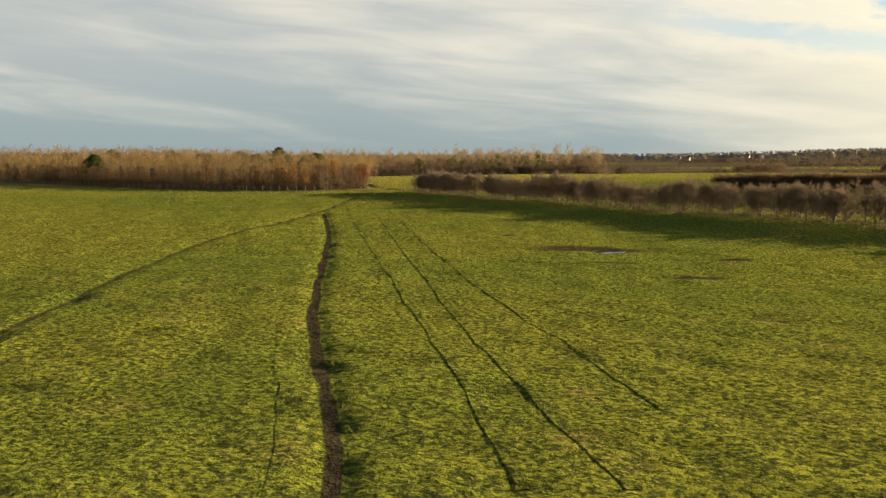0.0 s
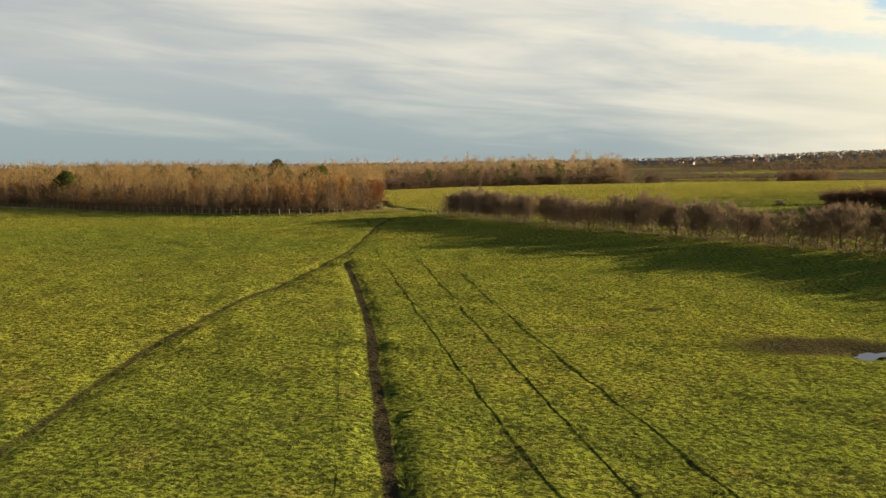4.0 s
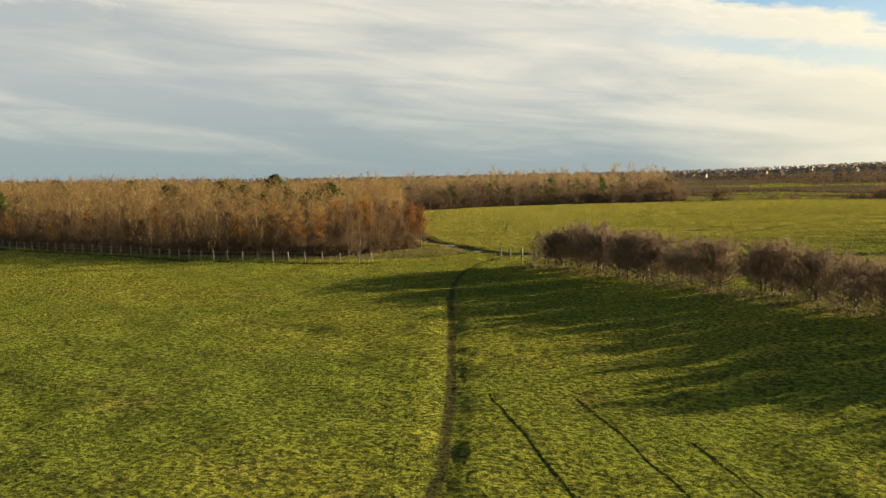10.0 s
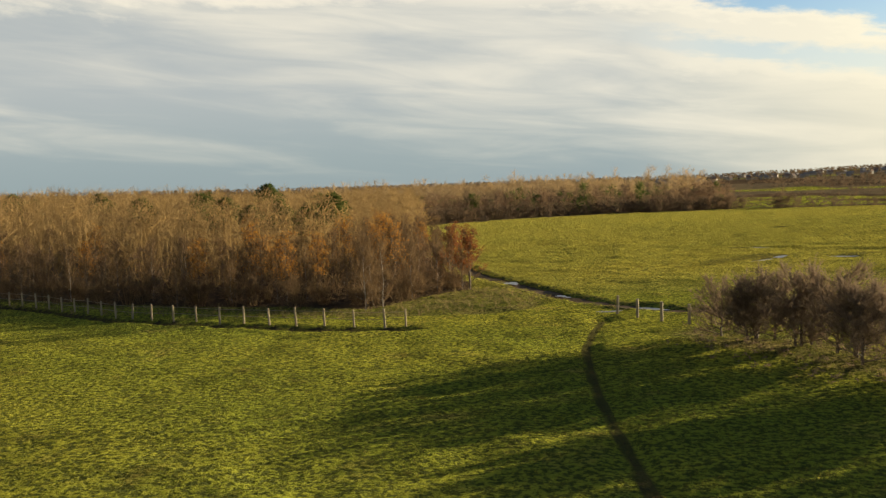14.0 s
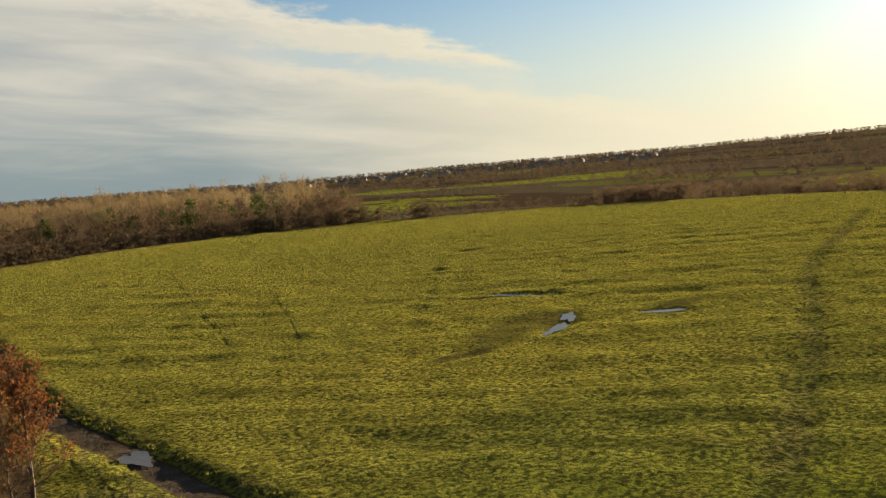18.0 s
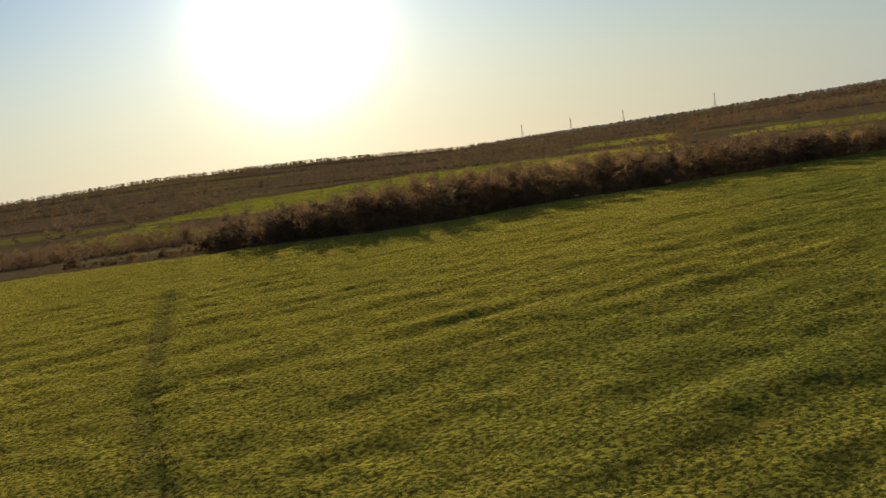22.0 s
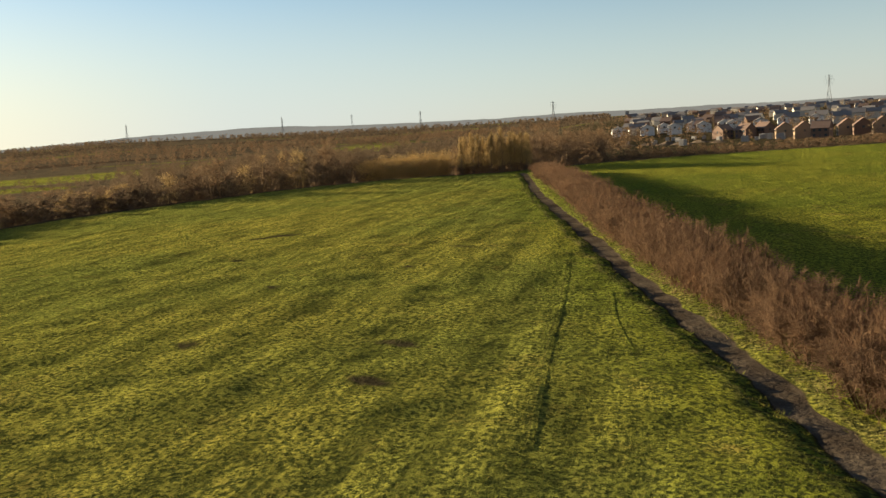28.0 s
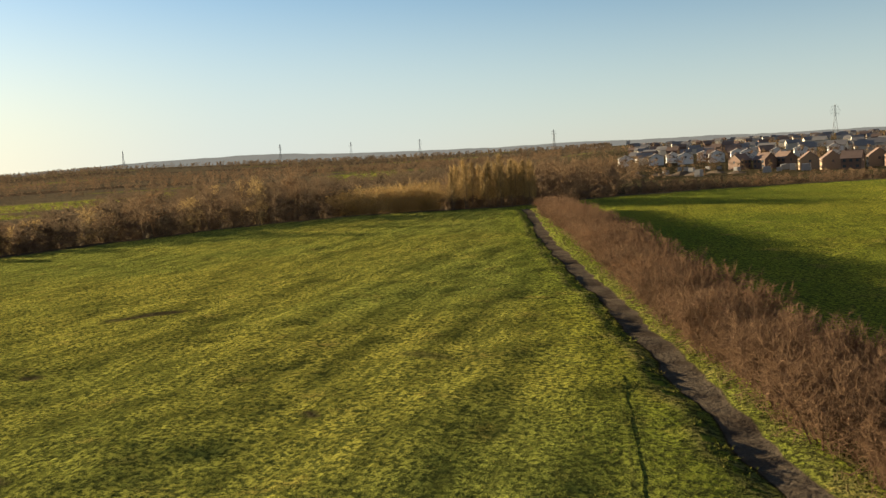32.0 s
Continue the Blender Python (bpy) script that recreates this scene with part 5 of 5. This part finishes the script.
# ---------------------------------------------------------------- pylons
def pylon(h=46.0):
    t = empty("pylon", "grey steel lattice electricity pylon on the skyline", "pylon", "pylons")
    k = Kit()
    levels = [(0, 4.2), (0.28, 2.6), (0.52, 1.4), (0.70, 1.0), (0.84, 0.9), (0.95, 0.6)]
    cs = [np.array([(s * w_, q * w_, u * h) for s, q in ((-1, -1), (1, -1), (1, 1), (-1, 1))]) for u, w_ in levels]
    for a, b in zip(cs[:-1], cs[1:]):
        for i in range(4):
            k.tube(a[i], b[i], 0.22, 0.20, 4, False)
            k.tube(a[i], b[(i + 1) % 4], 0.11, 0.11, 3, False)
            k.tube(a[(i + 1) % 4], b[i], 0.11, 0.11, 3, False)
            k.tube(b[i], b[(i + 1) % 4], 0.11, 0.11, 3, False)
    for i in range(4):
        k.tube(cs[-1][i], (0, 0, h), 0.14, 0.1, 3, False)
    part("tower", k, STEEL, t)
    for u, reach in ((0.66, 6.0), (0.78, 7.6), (0.90, 5.2)):
        k = Kit()
        for s in (-1, 1):
            for q in (-0.8, 0.8):
                k.tube((s * 0.8, q, u * h), (s * reach, 0, u * h + 0.3), 0.14, 0.10, 3, False)
            k.tube((s * 0.8, 0, u * h + 2.2), (s * reach, 0, u * h + 0.3), 0.14, 0.10, 3, False)
            k.tube((s * (reach - 0.3), 0, u * h + 0.2), (s * (reach - 0.3), 0, u * h - 3.0), 0.12, 0.12, 4, False)
        part("crossarm", k, STEEL, t)
    return t


src = pylon()
for az, r, base, turn in ((138.3, 1640, 14, 40), (122.6, 2050, 12, 35), (114.4, 2850, 26, 30), (110.2, 3000, 32, 25), (106.0, 2800, 34, 20), (97.0, 2900, 42, 15), (85.6, 2900, 30, 0), (80.2, 3150, 20, 0),
                          (77.0, 3300, 20, 0), (74.0, 3400, 20, 0), (146.0, 2100, 14, 40)):
    settle(src, az, r, turn, base)
drop(src)

# ---------------------------------------------------------------- splintered stump beside the path
stump = empty("tree_stump", "splintered pale tree stump lying beside the path", "stump")
k = Kit()
m = 14
a = np.arange(m) * 2 * np.pi / m
rings = []
for z, s in ((-0.15, 1.25), (0.12, 1.0), (0.38, 0.86), (0.52, 0.7)):
    rr = 0.34 * s * (1 + 0.16 * np.sin(3 * a + z * 4) + 0.09 * np.sin(7 * a + 1))
    rings.append(np.c_[np.cos(a) * rr * 1.25, np.sin(a) * rr, z + 0.10 * np.sin(2 * a + 0.7) * (z > 0.3)])
V = np.concatenate(rings)
i = np.arange(m)
j = (i + 1) % m
for q in range(3):
    k.add(V, np.stack([i + q * m, j + q * m, j + (q + 1) * m, i + (q + 1) * m], 1))
k.add(np.r_[rings[-1], [[0, 0, 0.36]]], np.stack([i, j, np.full(m, m)], 1))
part("bole", k, SPLIT_DARK, stump, "dark wet bark")
for q in range(34):
    an, ln, tilt = q * 0.74 + rng.normal(0, 0.2), rng.uniform(0.28, 0.68), rng.uniform(0.55, 1.5)
    root = np.array([math.cos(an) * 0.36, math.sin(an) * 0.28, 0.0]) * (1.0 if q % 2 else 0.7)
    way_ = np.array([math.cos(an) * math.cos(tilt), math.sin(an) * math.cos(tilt), math.sin(tilt)])
    side_ = np.array([-math.sin(an), math.cos(an), 0.0]) * rng.uniform(0.022, 0.055)
    out_ = np.array([math.cos(an), math.sin(an), 0.0]) * rng.uniform(0.016, 0.034)
    V = []
    for u, s_ in ((-0.1, 1.1), (0.45, 1.0), (0.8, 0.75), (1.0, 0.3)):
        c = root + way_ * ln * u + rng.normal(0, 0.015, 3)
        V += [c - side_ * s_ - out_, c + side_ * s_ - out_, c + side_ * s_ + out_, c - side_ * s_ + out_]
    k = Kit()
    i = np.arange(4)
    for lv in range(3):
        k.add(V, np.stack([lv * 4 + i, lv * 4 + (i + 1) % 4, lv * 4 + 4 + (i + 1) % 4, lv * 4 + 4 + i], 1))
    k.add(V, [(12, 13, 14, 15)])
    part("shard", k, SPLIT_DARK if q % 5 in (2, 4) else SPLIT, stump, "strip of dark bark" if q % 5 in (2, 4) else "pale split timber")
for q, (an, ln) in enumerate(((-0.5, 0.38), (2.7, 0.3))):
    k = Kit()
    a_ = np.array([math.cos(an) * 0.35, math.sin(an) * 0.3, 0.42 - 0.1 * q])
    k.tube(a_, a_ + np.array([math.cos(an) * ln, math.sin(an) * ln, -0.22]), 0.075, 0.045, 6)
    part("root", k, SPLIT, stump, "broken pale root")
stump.matrix_basis = pose(46.0, 174.0, gz(46.0, 174.0), 0, 0, 20) @ Matrix.Diagonal((1.15, 1.1, 1.15, 1))

# ---------------------------------------------------------------- grass
CORRIDOR = [(-1, 22), (-8, 60), (-14, 110), (-15, 150), (-14, 190), (4, 222), (40, 226), (70, 196), (86, 164), (116, 148), (150, 130)]


def tufts(name, label, mat, pts, blades, h, spread, width, splay=0.9):
    n = len(pts)
    z = sheet_z(pts[:, 0], pts[:, 1])
    c = np.repeat(np.c_[pts, z], blades, 0)
    size = np.repeat(rng.uniform(0.6, 1.35, n), blades)[:, None]
    off = rng.normal(0, 1, (n * blades, 3)) * np.array([spread, spread, 0]) * size
    b = c + off - np.array([0, 0, 0.03])
    tip = b + (off * splay + rng.normal(0, 1, b.shape) * np.array([0.03, 0.03, 0.012]) + np.array([0, 0, h])) * size
    k = Kit()
    k.spikes(b, tip, width * rng.uniform(0.7, 1.4, n * blades))
    return tagged(new(name, k.mesh(name, mat)), label, "grass", kind="stuff")


cand = np.c_[rng.uniform(-75, 190, 1800000), rng.uniform(14, 300, 1800000)]
far_off = near_line(cand[:, 0], cand[:, 1], CORRIDOR)
clump = vnoise(cand[:, 0], cand[:, 1], 0.75, 21) + 0.7 * vnoise(cand[:, 0], cand[:, 1], 0.34, 22) + 0.5 * vnoise((cand[:, 0] * 0.766 - cand[:, 1] * 0.643) * 0.25, cand[:, 0] * 0.643 + cand[:, 1] * 0.766, 0.9, 23)
keep = (rng.random(len(cand)) < np.exp(-(far_off / 34.0) ** 1.4)) & (clump + rng.normal(0, 0.10, len(cand)) > 0.02)
for line, half in ((TRAIL_MAIN, 0.34), (TRAIL_CROSS, 0.30), (PATH, 0.85), (TRAIL_FIELD, 0.55), (DITCH, 0.65), *((line, 0.16) for line in WHEEL)):
    keep &= near_line(cand[:, 0], cand[:, 1], line) > half
for px, py, rx, ry, turn, seed in PUDDLES:
    ca, sa = math.cos(turn), math.sin(turn)
    keep &= np.hypot(((cand[:, 0] - px) * ca + (cand[:, 1] - py) * sa) / (rx * 1.3), (-(cand[:, 0] - px) * sa + (cand[:, 1] - py) * ca) / (ry * 1.3 + 0.15)) > 1
keep &= mud_at(cand[:, 0], cand[:, 1]) < rng.uniform(0.25, 0.7, len(cand))
keep &= ~inside(cand[:, 0], cand[:, 1], WOOD) & (rim_gap(cand[:, 0], cand[:, 1]) < 0)
cand = cand[keep]

tufts("grass_tufts", "short tussocky meadow grass", BLADE, cand[:115000], 6, 0.105, 0.085, 0.036, 0.5)
wide_c = np.c_[rng.uniform(-110, 230, 420000), rng.uniform(14, 400, 420000)]
ok = (mud_at(wide_c[:, 0], wide_c[:, 1]) < 0.4) & ~inside(wide_c[:, 0], wide_c[:, 1], WOOD) & (rim_gap(wide_c[:, 0], wide_c[:, 1]) < 0) & (near_line(wide_c[:, 0], wide_c[:, 1], CORRIDOR) > 12)
for line in (TRAIL_MAIN, TRAIL_CROSS, PATH, TRAIL_FIELD):
    ok &= near_line(wide_c[:, 0], wide_c[:, 1], line) > 1.2
for px, py, rx, ry, turn, seed in PUDDLES:
    ok &= np.hypot(wide_c[:, 0] - px, wide_c[:, 1] - py) > rx * 1.4
tufts("grass_sward", "rough meadow grass farther across the fields", BLADE, wide_c[ok][:110000], 4, 0.09, 0.35, 0.040, 0.25)
lea = np.concatenate([sow(poly, 6.0, 3600) for poly in MEADOWS])
tufts("far_pasture", "long grass of the far pastures", BLADE, lea, 8, 0.22, 2.4, 0.45)
pts = np.array(sow([(-17, 212), (-14.5, 213), (-11, 203), (-14, 196), (-22, 195), (-27, 194), (-45, 200), (-62, 211), (-42, 204.5), (-26, 199)], 0.65, 4500))
tufts("dry_grass_tufts", "tall straw-coloured grass at the wood's edge", DRY, pts, 9, 0.32, 0.10, 0.042)
side = along(HEDGE_PATH, 0.5)
hp = np.concatenate([side + np.array([0.9, 1.8]) + rng.normal(0, 0.45, side.shape), along(HEDGE_GATE, 0.5) + np.array([-1.9, -0.9]) + rng.normal(0, 0.5, along(HEDGE_GATE, 0.5).shape)])
tufts("hedge_grass", "rank dry grass along the foot of the hedges", DRY, hp, 7, 0.36, 0.10, 0.035)

# ---------------------------------------------------------------- the last ridge, in painted haze
RIDGE_AZ = (62, 70, 74, 80, 86, 90, 95, 99, 104, 107, 110, 113, 118, 123, 130, 140, 152)
RIDGE_EL = (-0.9, -0.1, 0.10, 0.22, 0.34, 0.44, 0.62, 0.73, 0.78, 0.68, 0.54, 0.45, 0.37, 0.36, 0.28, 0.14, 0.0)


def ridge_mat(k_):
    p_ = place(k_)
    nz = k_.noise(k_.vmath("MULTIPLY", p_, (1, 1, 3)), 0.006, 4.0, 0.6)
    # aerial haze is put into the pale colour, and emission makes it glow
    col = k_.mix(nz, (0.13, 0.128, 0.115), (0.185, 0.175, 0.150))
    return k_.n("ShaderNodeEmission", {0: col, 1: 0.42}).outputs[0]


az_ = np.arange(62, 152, 0.12)
crest = np.interp(az_, RIDGE_AZ, RIDGE_EL) + 0.035 * vnoise(az_, az_ * 0, 0.5, 5) + 0.05 * vnoise(az_, az_ * 0, 2.2, 6)
dir_ = np.stack([np.sin(np.radians(az_)), np.cos(np.radians(az_))], 1)
V = []
for r, f_ in ((4550, 0.0), (4600, 0.6), (4640, 1.0), (4680, 0.6)):
    top = 15.1 + 4640 * np.tan(np.radians(crest))
    V.append(np.c_[np.array(END) + dir_ * r, -60 + (top + 60) * f_])
n = len(az_)
i = np.arange(n - 1)
k = Kit()
V = np.concatenate(V)
k.add(V, np.concatenate([np.stack([q * n + i, q * n + i + 1, (q + 1) * n + i + 1, (q + 1) * n + i], 1) for q in range(3)]))
tagged(new("backdrop", k.mesh("backdrop", material("painted_haze_ridge", ridge_mat), True)), "far ridge on the horizon in painted, glowing blue-grey haze", "hills", kind="structure")
